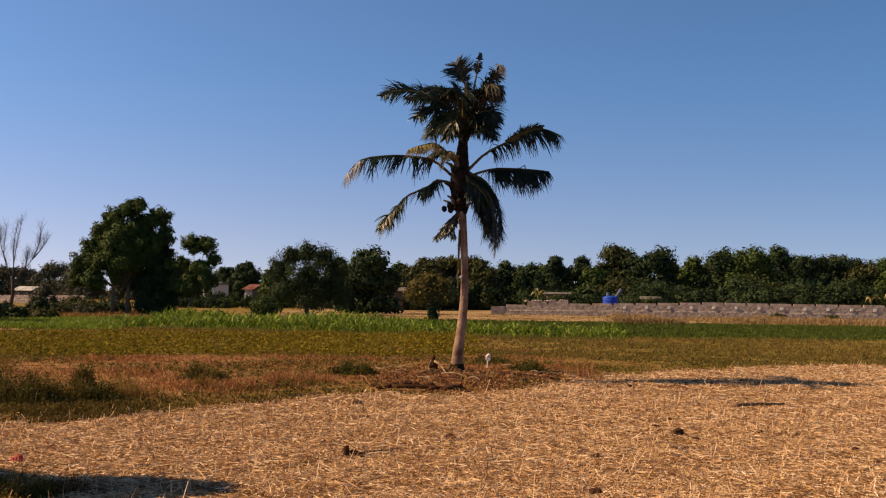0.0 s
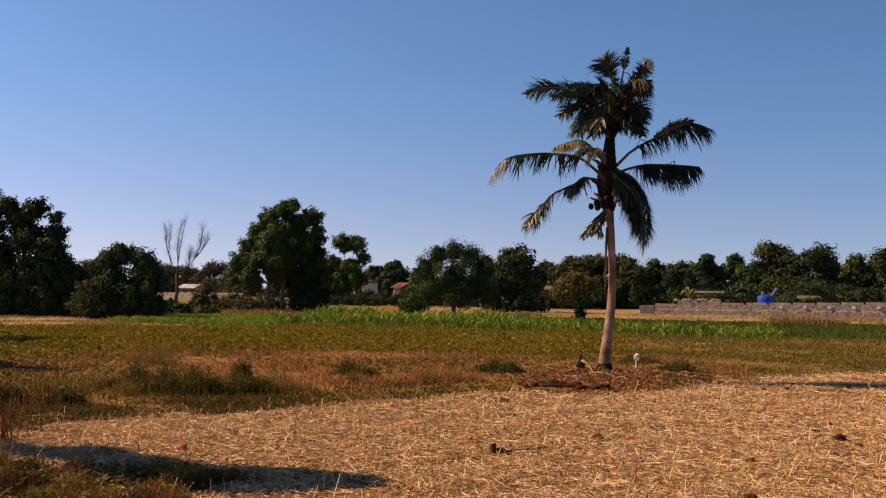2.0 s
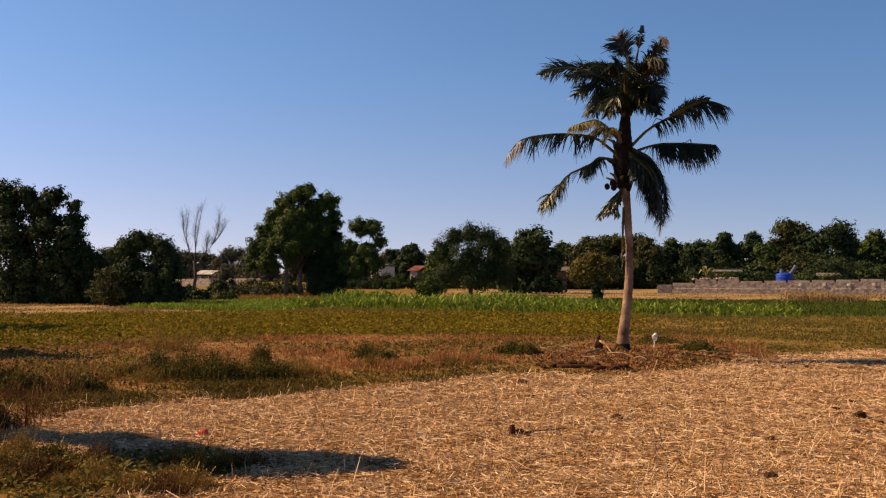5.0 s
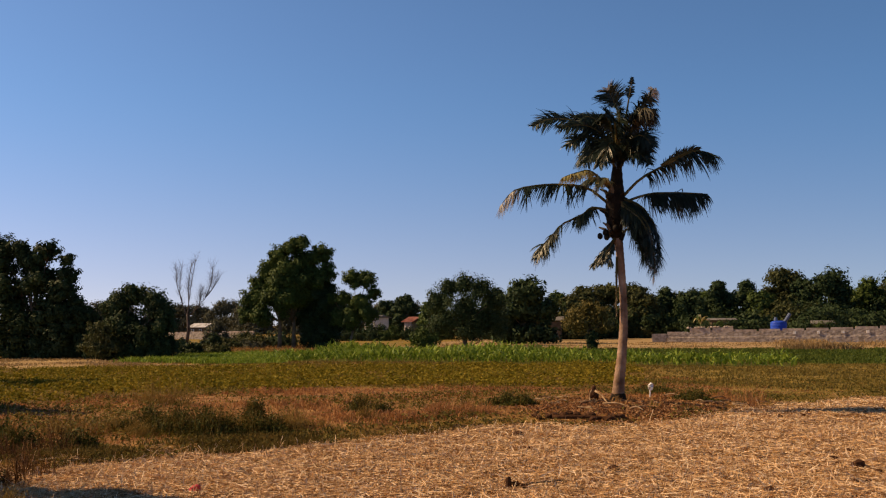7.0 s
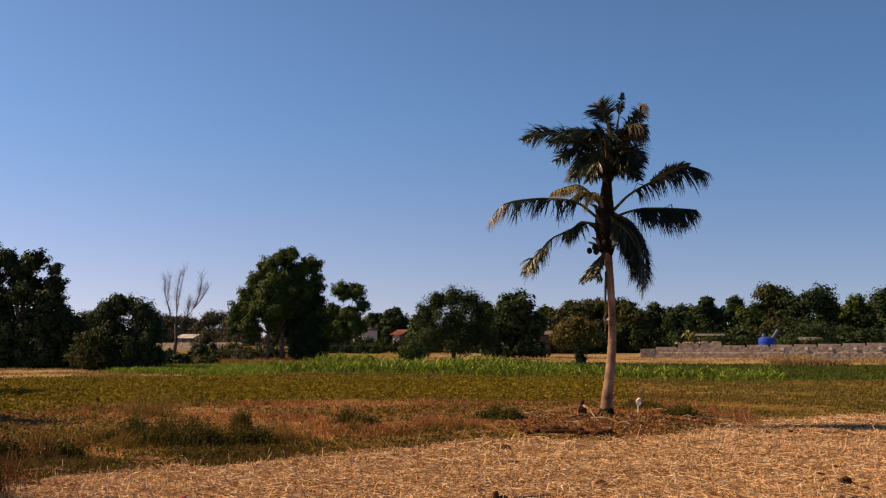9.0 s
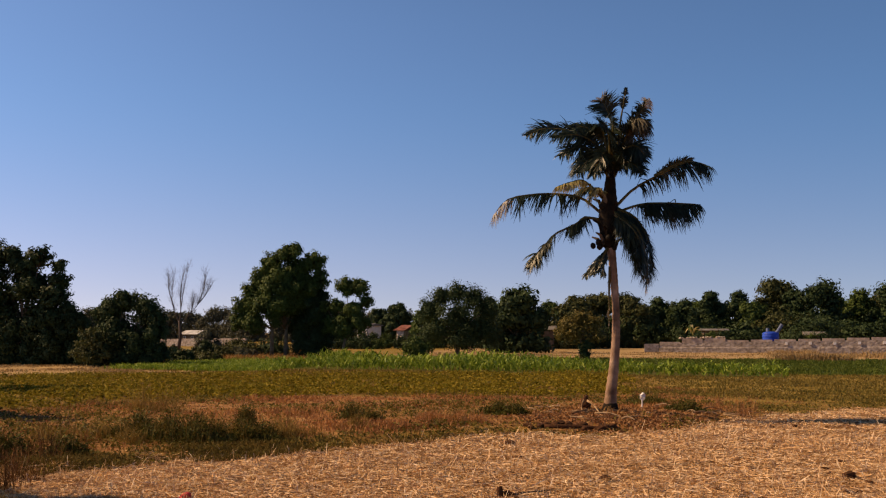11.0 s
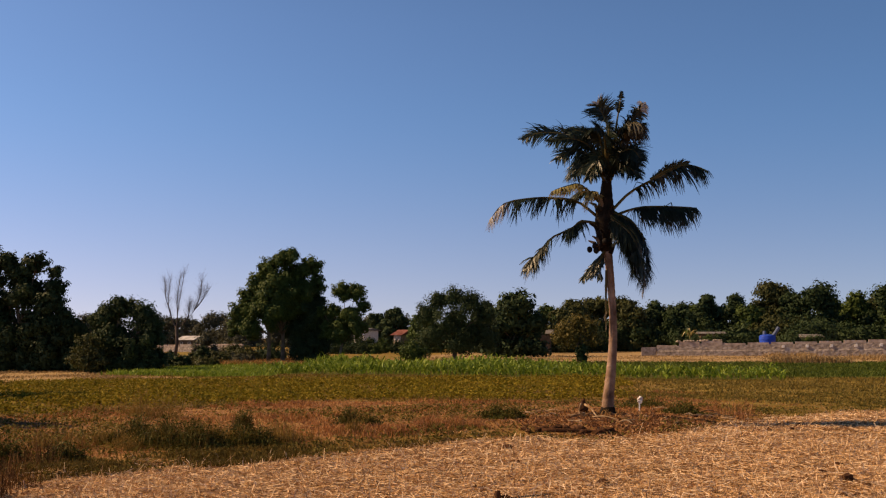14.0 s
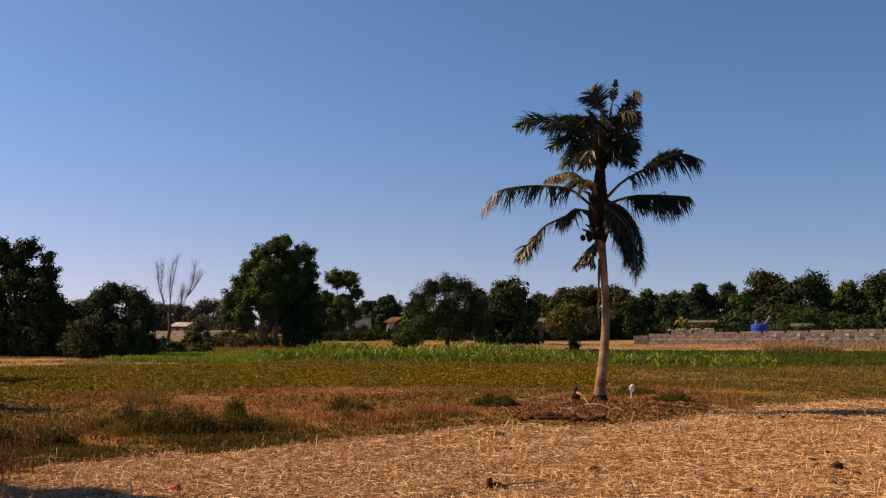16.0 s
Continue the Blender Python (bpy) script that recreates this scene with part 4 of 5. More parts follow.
FAR_TREES = (
    (-9.8, 126, 3.5, 8.5, "D"), (-2.9, 170, 3.3, 8.8, "O"), (1.5, 176, 3.4, 9.7, "O"), (6.4, 172, 3.6, 9.3, "O"), (11.9, 180, 3.3, 9.0, "D"), (15.2, 176, 2.6, 8.4, "D"), (19.2, 186, 1.9, 8.4, "G"), (20.9, 182, 2.7, 10.2, "D"),
    (25.9, 188, 2.6, 10.5, "D"), (28.1, 178, 2.7, 8.1, "G"), (33.8, 192, 3.7, 13.0, "O"), (36.0, 186, 2.3, 10.8, "D"), (40.1, 184, 4.9, 11.9, "D"), (48.6, 190, 3.5, 11.0, "G"), (53.4, 186, 4.5, 12.5, "D"), (56.7, 178, 4.7, 12.0, "G"),
    (66.2, 190, 4.6, 13.2, "D"), (66.9, 180, 3.9, 10.8, "D"), (74.5, 188, 3.5, 11.3, "D"), (79.3, 184, 4.4, 10.1, "O"), (79.5, 174, 3.8, 10.4, "G"), (90.4, 184, 4.2, 11.1, "D"))
MORE_TREES = (
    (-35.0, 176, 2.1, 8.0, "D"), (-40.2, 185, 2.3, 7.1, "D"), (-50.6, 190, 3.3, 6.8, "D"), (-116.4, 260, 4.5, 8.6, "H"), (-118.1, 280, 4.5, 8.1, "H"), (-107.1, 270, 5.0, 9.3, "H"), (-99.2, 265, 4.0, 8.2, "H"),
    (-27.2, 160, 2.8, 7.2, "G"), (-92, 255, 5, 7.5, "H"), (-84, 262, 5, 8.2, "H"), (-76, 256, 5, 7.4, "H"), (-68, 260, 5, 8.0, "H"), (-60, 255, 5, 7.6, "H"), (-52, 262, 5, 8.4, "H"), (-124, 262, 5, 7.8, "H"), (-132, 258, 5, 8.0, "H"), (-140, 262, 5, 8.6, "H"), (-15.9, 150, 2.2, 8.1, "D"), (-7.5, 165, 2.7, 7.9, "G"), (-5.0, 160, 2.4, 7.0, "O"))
rng = np.random.default_rng(640)
BACK_ROW = tuple((-4 + 5.6 * k + rng.normal(0, 0.9), 200 + rng.uniform(-3, 6), rng.uniform(3.2, 4.4), rng.uniform(8.0, 10.2) + 0.012 * k * k, "DGDO"[k % 4]) for k in range(19))
for k, (fx, fy, w, top, tone) in enumerate(FAR_TREES + MORE_TREES + BACK_ROW):
    rng = np.random.default_rng(300 + k)
    lob = [(rng.normal(0, 0.12) * w, 0, top - 0.42 * w, 0.45 * w)]
    rows_up = max(3, int(top / (0.75 * w)))
    for j in range(rows_up):
        hz = top * (0.14 + 0.64 * j / max(1, rows_up - 1))
        wide = w * (0.9 if j < rows_up - 1 else 0.6)
        for s in (-1, -0.4, 0.3, 1):
            lob.append((s * wide * rng.uniform(0.55, 0.95), rng.uniform(-1, 1), hz * rng.uniform(0.88, 1.1), w * rng.uniform(0.38, 0.56)))
    tree("tree", fx, fy, lob, 6400, 0.31, dict(D=LEAF_DARK, G=LEAF_GREEN, O=LEAF_OLIVE, H=LEAF_GREY_HAZE)[tone], 0.2, BARK, 0.3,
         dict(D="dark green tree in the distant row", G="mid-green leafy tree in the distant row", O="yellow-green tree in the distant row", H="far tree with haze put into its grey-green leaf colour")[tone], group="trees along the horizon", seed=60 + k, spread=0.19, skirt=0.2)
for k in range(36):
    rng = np.random.default_rng(700 + k)
    bx = -22 + 3.3 * k + rng.normal(0, 0.6)
    w = rng.uniform(2.2, 3.4)
    by = 168 + rng.uniform(-6, 14) if bx > -2 else 150 + rng.uniform(0, 20)
    tree("bush", bx, by, [(0, 0, 1.2 * w, w), (-w, 0, 0.8 * w, 0.9 * w), (w, 0, 0.9 * w, 0.9 * w), (0, -0.3, 0.5 * w, w)], 2600, 0.28, (LEAF_DARK, LEAF_DARK, LEAF_DARK, LEAF_OLIVE)[int(rng.integers(0, 4))], 0.08, BARK, 0.3,
         "leafy undergrowth bush beneath the distant trees", "bush", "undergrowth behind the wall", seed=800 + k, skirt=0.02)


def banana(x, y, seed):
    ob = thing("banana_plant", x, y, 0, "yellow-green banana plant with drooping broad leaves", "plant", "banana plants behind the wall")
    rng = np.random.default_rng(seed)
    bm = bmesh.new()
    tube(bm, [(0, 0, 0), (0, 0, 1.3), (0.05, 0, 2.2)], [0.16, 0.13, 0.08], 8)
    part("stem", bm, LEAF_OLIVE, ob, smooth=True)
    for k in range(7):
        a = 2 * math.pi * k / 7 + rng.normal(0, 0.2)
        u = np.array((math.cos(a), math.sin(a), 0))
        c = curve3([(0, 0, 2.0), u * 0.3 + (0, 0, 2.9), u * 0.8 + (0, 0, 3.4 + rng.normal(0, 0.3)), u * 1.4 + (0, 0, 2.9 + rng.normal(0, 0.4))], 9)
        side = np.array((-u[1], u[0], 0))
        w = 0.22 * np.sin(np.linspace(0.35, 3.0, 9))[:, None]
        q = [np.stack([c[i] - side * w[i] + (0, 0, 0.06), c[i], c[i + 1], c[i + 1] - side * w[i + 1] + (0, 0, 0.06)]) for i in range(8)]
        q += [np.stack([c[i], c[i] + side * w[i] + (0, 0, 0.06), c[i + 1] + side * w[i + 1] + (0, 0, 0.06), c[i + 1]]) for i in range(8)]
        quads("leaf", np.array(q), (PALM_YELLOW, LEAF_GREEN)[k % 2], ob)


for k, (x, y) in enumerate(((15.0, 156), (66.0, 152), (69.5, 153))):
    banana(x, y, 40 + k)

bare_tree(-48.3, 110)


# ---- ground cover ----
def blades(p, h, w, lean, rng, az=None):
    """Thin tapering bent blades that stand at the points p."""
    n = len(p)
    a = rng.uniform(0, 2 * np.pi, n) if az is None else az
    u = np.stack([np.cos(a), np.sin(a), np.zeros(n)], 1)
    s = np.stack([-u[:, 1], u[:, 0], np.zeros(n)], 1)
    turn = rng.uniform(0, np.pi, n)[:, None]
    s = s * np.cos(turn) + u * np.sin(turn)
    mid = p + u * (lean * h * 0.35)[:, None] + np.stack([0 * h, 0 * h, h * 0.6], 1)
    top = p + u * (lean * h)[:, None] + np.stack([0 * h, 0 * h, h * (1 - 0.25 * lean)], 1)
    w = np.asarray(w).reshape(-1, 1) * np.ones((n, 1))
    return np.concatenate([np.stack([p - s * w, p + s * w, mid + s * w * 0.8, mid - s * w * 0.8], 1), np.stack([mid - s * w * 0.8, mid + s * w * 0.8, top + s * w * 0.1, top - s * w * 0.1], 1)])


def scatter(n, r0, r1, a0, a1, rng, power=1.0):
    """Places in a wide fan of the land, thinning out with distance."""
    r = r0 + (r1 - r0) * rng.random(n) ** power
    a = np.radians(rng.uniform(a0, a1, n))
    return -np.sin(a) * r, np.cos(a) * r


def tufts(x, y, per, spread, rng):
    x, y = np.repeat(x, per), np.repeat(y, per)
    x, y = x + rng.normal(0, spread, len(x)), y + rng.normal(0, spread, len(y))
    return np.stack([x, y, land(x, y) - 0.01], 1)


def stuff(name, q, material, label, category):
    return tagged(quads(name, q, material), label, category, kind="stuff")


DUNG = mat("dung", [(0.04, 0.018, 0.009), (0.115, 0.052, 0.024)], 0.9, 12, 0.5)


def stick(name, pts, r, m, label, category="stick", group="", flat=1.0):
    bm = bmesh.new()
    c = curve3(pts, 10)
    tube(bm, [Vector(p) - Vector(c[0]) for p in c], list(np.linspace(r, r * 0.5, 10)), 7, flat)
    ob = part(name, bm, m, smooth=True)
    ob.location = c[0]
    return tagged(ob, label, category, group)


def on(x, y, up=0.0):
    return (x, y, at_land(x, y) + up)


def straw_litter():
    rng = np.random.default_rng(21)
    x, y = scatter(1150000, 9, 42, -27, 36, rng)
    keep = rng.random(len(x)) < zones(x, y)["straw"]
    patch = 0.5 + 0.5 * wave(x, y, 0.55, 4) * wave(x, y, 1.3, 9)
    keep &= rng.random(len(x)) < 0.20 + 0.72 * patch + 0.2 * wave(x, y, 2.6, 7) + 0.2 * wave(x, y, 0.27, 13)
    x, y = x[keep], y[keep]
    n = len(x)
    r = np.hypot(x, y)
    a = rng.uniform(0, 2 * np.pi, n)
    tilt = np.abs(rng.normal(0, 0.12, n))
    up = rng.random(n) < 0.06
    tilt[up] = rng.uniform(0.5, 1.3, up.sum())
    ln = rng.gamma(2.6, 0.035, n) * (1 + 0.006 * r)
    d = np.stack([np.cos(a) * np.cos(tilt), np.sin(a) * np.cos(tilt), np.sin(tilt)], 1)
    s = np.stack([-np.sin(a), np.cos(a), rng.normal(0, 1.0, n)], 1)
    s /= np.linalg.norm(s, axis=1, keepdims=True)
    w = (rng.uniform(0.0024, 0.0062, n) * (1.0 + r / 45))[:, None]
    heap = np.clip(0.5 + 0.6 * wave(x, y, 0.34, 11) * wave(x, y, 0.9, 3), 0, 1) ** 2
    p = np.stack([x, y, land(x, y) + rng.uniform(0.0, 1.0, n) * (0.02 + 0.05 * heap)], 1)
    e = p + d * ln[:, None]
    stuff("straw_litter", np.stack([p - s * w, p + s * w, e + s * w * 0.7, e - s * w * 0.7], 1), STRAW, "loose golden straw and stubble strewn over bare soil", "straw")


def weeds():
    rng = np.random.default_rng(22)
    x, y = scatter(32000, 10, 48, -27, 36, rng, 0.8)
    z = zones(x, y)
    bare = 1 - np.maximum.reduce([z["straw"], z["soy"], z["corn"]])
    tall = 0.55 + 0.45 * wave(x, y, 1.4, 6)
    bare = bare * (1 - 0.93 * z["foot"])
    keep = (rng.random(len(x)) < bare * (0.15 + 0.8 * tall)) & (y < 46)
    x, y, tall, red = x[keep], y[keep], tall[keep], z["red"][keep]
    greenish = 0.38 + wave(x, y, 1.9, 2.5) + 1.2 * smooth(2.8, 0.3, y - field_edge(x)) + rng.normal(0, 0.35, len(x)) + 0.4 * smooth(5, 9, x)
    h0 = 0.04 + 0.15 * tall ** 2 * smooth(7, 2, x)
    for name, pick, m, label in (("green_weeds", greenish > 0.45, GREEN_GRASS, "low olive-green weeds on the field bank"), ("red_weeds", (greenish <= 0.45) & (red > 0.5), RED_GRASS, "reddish withered weeds on the field bank"), ("dry_weeds", (greenish <= 0.45) & (red <= 0.5), DRY_GRASS, "brown withered grass on the field bank")):
        if name == "green_weeds":
            c = tufts(x[pick], y[pick], 10, 0.11, rng)
            c[:, 2] += np.repeat(h0[pick], 10) * rng.uniform(0.1, 1.5, len(c))
            stuff(name, leaves(c, np.tile((0, 0, 0.9), (len(c), 1)) + rng.normal(0, 0.5, (len(c), 3)), 0.045, rng), m, label, "weeds")
            continue
        per = 7
        p = tufts(x[pick], y[pick], per, 0.09, rng)
        h = np.repeat(h0[pick], per) * rng.uniform(0.5, 1.5, len(p))
        w = 0.008 * (0.5 + np.hypot(p[:, 0], p[:, 1]) / 22)
        stuff(name, blades(p, h, w, rng.uniform(0.1, 0.9, len(p)), rng), m, label, "weeds")


REED = mat("reed", [(0.16, 0.10, 0.045), (0.34, 0.235, 0.11), (0.52, 0.39, 0.20)], 0.8, 0.4, 0, 0.15, 0.5)
VERGE = mat("verge_grass", [(0.052, 0.044, 0.010), (0.14, 0.102, 0.023), (0.30, 0.20, 0.06)], 0.75, 0.5, 0, 0.2, 0.5)
STALK = mat("weed_stalk", [(0.055, 0.026, 0.010), (0.15, 0.072, 0.026), (0.32, 0.18, 0.07)], 0.85, 1, 0, 0.1, 0.6)

def weed_clump(x, y, w, h, material, label, seed, n=420, leafy=True, leaf=0.04):
    rng = np.random.default_rng(seed)
    ob = thing("weed_clump", x, y, at_land(x, y), label, "weeds", "weed clumps on the bank")
    p = np.stack([rng.normal(0, w * 0.6, n), rng.normal(0, w * 0.4, n), np.zeros(n)], 1)
    hh = h * np.exp(-(p[:, 0] / w) ** 2) * rng.uniform(0.3, 1.2, n) * (0.72 + 0.38 * np.sin(p[:, 0] * 8.5 + seed) * np.cos(p[:, 1] * 6 + seed))
    part_ob = quads("stalk", blades(p, hh, 0.006 if y > 13 else 0.004, rng.uniform(0.1, 0.7, n), rng), VERGE if leafy else material, ob)
    tagged(part_ob, kind="stuff")
    if leafy or w < 0.6:
        per = 5 if leafy else 3
        c = p.repeat(per, 0) + rng.normal(0, 0.06, (per * n, 3))
        c[:, 2] = hh.repeat(per) * rng.uniform(0.05, 0.8, per * n)
        o = rng.normal(0, 1, c.shape)
        tagged(quads("foliage", leaves(c, o, leaf if leafy else 0.02, rng), material, ob), kind="stuff")


GOLD = mat("gold_grass", [(0.12, 0.075, 0.018), (0.26, 0.17, 0.045), (0.42, 0.29, 0.09)], 0.8, 0.6, 0, 0.2, 0.55)
STRIP = mat("strip_grass", [(0.036, 0.064, 0.010), (0.072, 0.106, 0.015), (0.14, 0.16, 0.027)], 0.7, 0.3, 0, 0.2, 0.5)
PASTURE = mat("pasture", [(0.11, 0.09, 0.02), (0.18, 0.14, 0.033), (0.30, 0.21, 0.06)], 0.8, 0.3, 0, 0.2, 0.5)


def crops():
    rng = np.random.default_rng(23)
    # bean rows
    x, y = rng.uniform(-44, 2.5, 26000), np.round(rng.uniform(25, 62, 26000) / 0.55) * 0.55 + rng.normal(0, 0.10, 26000)
    y = y + 0.06 * x
    keep = (rng.random(len(x)) < zones(x, y)["soy"] * (0.6 + 0.5 * wave(x, y, 1.1, 1.5))) & (np.abs(np.degrees(np.arctan2(-x, y)) - 8) < 29)
    x, y = x[keep], y[keep]
    per = 12
    c = tufts(x, y, per, 0.13, rng)
    c[:, 2] += rng.uniform(0.04, 0.30, len(c)) * np.repeat(rng.uniform(0.6, 1.2, len(x)), per)
    o = np.tile((0, 0, 1.0), (len(c), 1)) + rng.normal(0, 0.5, (len(c), 3))
    stuff("bean_crop", leaves(c, o, 0.07, rng), SOY, "rows of low leafy bean plants, green turning yellow", "crop")
    # maize
    rows, cols = np.meshgrid(np.arange(58, 110, 0.8), np.arange(-26, 17, 0.42), indexing="ij")
    x, y = cols.ravel() + rng.normal(0, 0.08, cols.size), rows.ravel() - 0.24 * cols.ravel() * smooth(110, 60, rows.ravel()) + rng.normal(0, 0.1, cols.size)
    keep = rng.random(len(x)) < zones(x, y)["corn"] * 0.9
    x, y = x[keep], y[keep]
    n = len(x)
    tall = (0.75 + 0.25 * wave(x, y, 4, 2)) * rng.uniform(0.75, 1.15, n)
    q = [blades(np.stack([x, y, land(x, y) - 0.02], 1), tall * 0.95, 0.018, np.full(n, 0.05), rng)]
    for k in range(7):
        p = np.stack([x, y, land(x, y) + tall * (0.12 + 0.11 * k)], 1)
        q.append(blades(p, tall * rng.uniform(0.38, 0.64, n), 0.055, rng.uniform(0.7, 1.4, n), rng))
    stuff("maize_crop", np.concatenate(q), CORN, "rows of young bright green maize plants", "crop")
    # young leafy crop beside it and grass strips beyond
    x, y = rng.uniform(-46, -18, 9000), rng.uniform(60, 92, 9000)
    keep = rng.random(len(x)) < zones(x, y)["crop"]
    p = tufts(x[keep], y[keep], 7, 0.18, rng)
    stuff("young_crop", blades(p, rng.uniform(0.15, 0.5, len(p)), 0.03, rng.uniform(0.3, 1.0, len(p)), rng), CORN, "low bright green young crop", "crop")
    x, y = rng.uniform(-14, 60, 17000), rng.uniform(50, 104, 17000)
    keep = rng.random(len(x)) < zones(x, y)["green"]
    p = tufts(x[keep], y[keep], 7, 0.2, rng)
    stuff("green_grass", blades(p, rng.uniform(0.08, 0.28, len(p)), 0.025, rng.uniform(0.3, 1.0, len(p)), rng), STRIP, "green grass strips in front of the wall", "grass")
    x, y = scatter(36000, 34, 84, -27, 36, rng)
    z = zones(x, y)
    keep = rng.random(len(x)) < (1 - np.maximum.reduce([z[k] for k in ("straw", "corn", "soy", "green", "crop", "tan")])) * (0.72 + 0.4 * wave(x, y, 3, 2)) * smooth(40, 45, y + 3 * smooth(0, 6, x))
    p = tufts(x[keep], y[keep], 7, 0.2, rng)
    stuff("pasture_grass", blades(p, rng.uniform(0.04, 0.16, len(p)), 0.014 + 0.0002 * p[:, 1], rng.uniform(0.3, 1.0, len(p)), rng), PASTURE, "short olive and straw-coloured pasture grass", "grass")
    # dry reeds before the wall, and rough grass at the far field's edge
    x = np.concatenate([rng.normal(c, s, k) for c, s, k in ((40, 0.7, 120), (44.5, 0.5, 60), (47.3, 0.8, 150), (51.5, 1.2, 170), (55.5, 1.0, 150), (60, 1.3, 160), (24.5, 0.8, 60), (21.5, 0.6, 40))])
    y = rng.uniform(117, 124, len(x))
    near = (x > 42) & (x < 58)
    x[near], y[near] = (x[near] - 42) * 0.45 + 16.0, 94 + 3 * rng.random(near.sum())
    far = np.concatenate([rng.normal(c, q, k) for c, q, k in ((30.5, 1.6, 90), (34.5, 1.2, 110), (38.5, 1.0, 120), (42.5, 1.3, 170), (47, 1.5, 190), (51.5, 1.6, 170), (56, 1.5, 120))])
    x, y = np.concatenate([x, far]), np.concatenate([y, rng.uniform(104, 115, len(far))])
    p = tufts(x, y, 12, 0.22, rng)
    stuff("dry_reeds", blades(p, rng.uniform(0.25, 0.8, len(p)), 0.03, rng.uniform(0.1, 0.7, len(p)), rng), REED, "tall tawny reeds along the foot of the wall", "reeds")
    x, y = rng.uniform(-46, -24, 1700), rng.uniform(80, 100, 1700)
    p = tufts(x, y, 8, 0.25, rng)
    stuff("rough_grass", blades(p, rng.uniform(0.2, 0.7, len(p)), 0.03, rng.uniform(0.2, 0.8, len(p)), rng), DRY_GRASS, "rough brown grass beneath the trees", "grass")


def stubble():
    rng = np.random.default_rng(31)
    x, y = rng.uniform(-52, -20, 9000), rng.uniform(52, 75, 9000)
    far = rng.uniform(-20, 70, 7000)
    x, y = np.concatenate([x, far]), np.concatenate([y, rng.uniform(99, 134, 7000)])
    keep = rng.random(len(x)) < zones(x, y)["tan"] * (0.35 + 0.65 * wave(x, y, 2.0, 4))
    p = tufts(x[keep], y[keep], 5, 0.25, rng)
    stuff("field_stubble", blades(p, rng.uniform(0.06, 0.2, len(p)), 0.012 + 0.0002 * p[:, 1], rng.uniform(0.3, 1.0, len(p)), rng), REED, "short brown stubble on the fallow strip", "grass")


stubble()
LITTER = mat("litter", [(0.09, 0.042, 0.018), (0.28, 0.135, 0.058), (0.52, 0.32, 0.16)], 0.85, 2, 0, 0.1, 0.7)


def palm_litter():
    rng = np.random.default_rng(29)
    x, y = rng.normal(0.9, 2.2, 11000), rng.normal(27.8, 1.7, 11000)
    z = zones(x, y)
    keep = rng.random(len(x)) < z["foot"] + 0.25 * (1 - z["straw"])
    c = np.stack([x, y, land(x, y) + rng.uniform(0.004, 0.035, len(x))], 1)[keep]
    o = np.tile((0, 0, 1.0), (len(c), 1)) + rng.normal(0, 0.6, (len(c), 3))
    stuff("leaf_litter", leaves(c, o, 0.05, rng), LITTER, "dry brown leaf litter under the palm", "litter")


def verge():
    """Low green grass along the straw's edge."""
    rng = np.random.default_rng(33)
    x = rng.uniform(-16, -3.0, 9000)
    y = field_edge(x) + rng.gamma(1.6, 0.8, 9000) - 0.7 + 0.5 * wave(x, 0 * x, 0.7, 3)
    keep = (rng.random(len(x)) < 0.10 + 0.65 * smooth(-0.1, 0.8, wave(x, y, 0.8, 12) + 0.4 * wave(x, y, 0.35, 2))) & (rng.random(len(x)) < smooth(-2.8, -6.5, x))
    p = tufts(x[keep], y[keep], 7, 0.10, rng)
    stuff("verge_grass", blades(p, rng.uniform(0.04, 0.18, len(p)), 0.009, rng.uniform(0.2, 1.0, len(p)), rng), VERGE, "low dark green grass along the straw's edge", "grass")


straw_litter()
verge()
palm_litter()
weeds()
crops()
for k, (x, y, w, h, m, lab) in enumerate((
        (-9.3, 20.9, 0.75, 0.95, CLUMP, 0), (-8.4, 20.6, 0.6, 0.9, CLUMP, 0), (-7.5, 21.3, 0.55, 0.7, CLUMP, 0), (-10.4, 21.6, 0.6, 0.75, CLUMP, 0), (-8.9, 21.3, 0.6, 1.0, VERGE, 1), (-9.7, 21.2, 0.5, 0.9, VERGE, 1), (-8.6, 23.6, 0.3, 0.8, CLUMP, 0),
        (-6.5, 26.2, 0.4, 0.7, CLUMP, 0), (-6.0, 26.0, 0.4, 0.5, CLUMP, 0), (-2.9, 29.2, 0.45, 0.55, CLUMP, 0), (-2.3, 28.6, 0.4, 0.4, CLUMP, 0), (1.7, 33.5, 0.8, 0.5, CLUMP, 0), (2.7, 31.0, 0.5, 0.5, CLUMP, 0),
        (-12.4, 21.8, 0.6, 0.6, STALK, 1), (-11.2, 20.4, 0.5, 0.7, DRY_GRASS, 1), (4.1, 31.2, 0.5, 0.8, RED_GRASS, 1), (4.7, 31.8, 0.45, 0.65, RED_GRASS, 1), (4.4, 30.6, 0.4, 0.6, RED_GRASS, 1), (3.7, 32.2, 0.4, 0.6, RED_GRASS, 1), (-4.4, 27.0, 0.5, 0.4, RED_GRASS, 1), (-9.6, 15.6, 0.4, 0.9, STALK, 1), (-9.2, 14.4, 0.35, 0.9, STALK, 1), (-10.4, 17.6, 0.5, 0.9, STALK, 1), (-8.7, 12.8, 0.35, 0.8, STALK, 1))):
    weed_clump(x, y, w, h, m, ("bushy dark green weed clump on the field bank", "tall withered brown weed clump")[lab], 500 + k, n=90 if lab else 520, leafy=not lab, leaf=0.03)
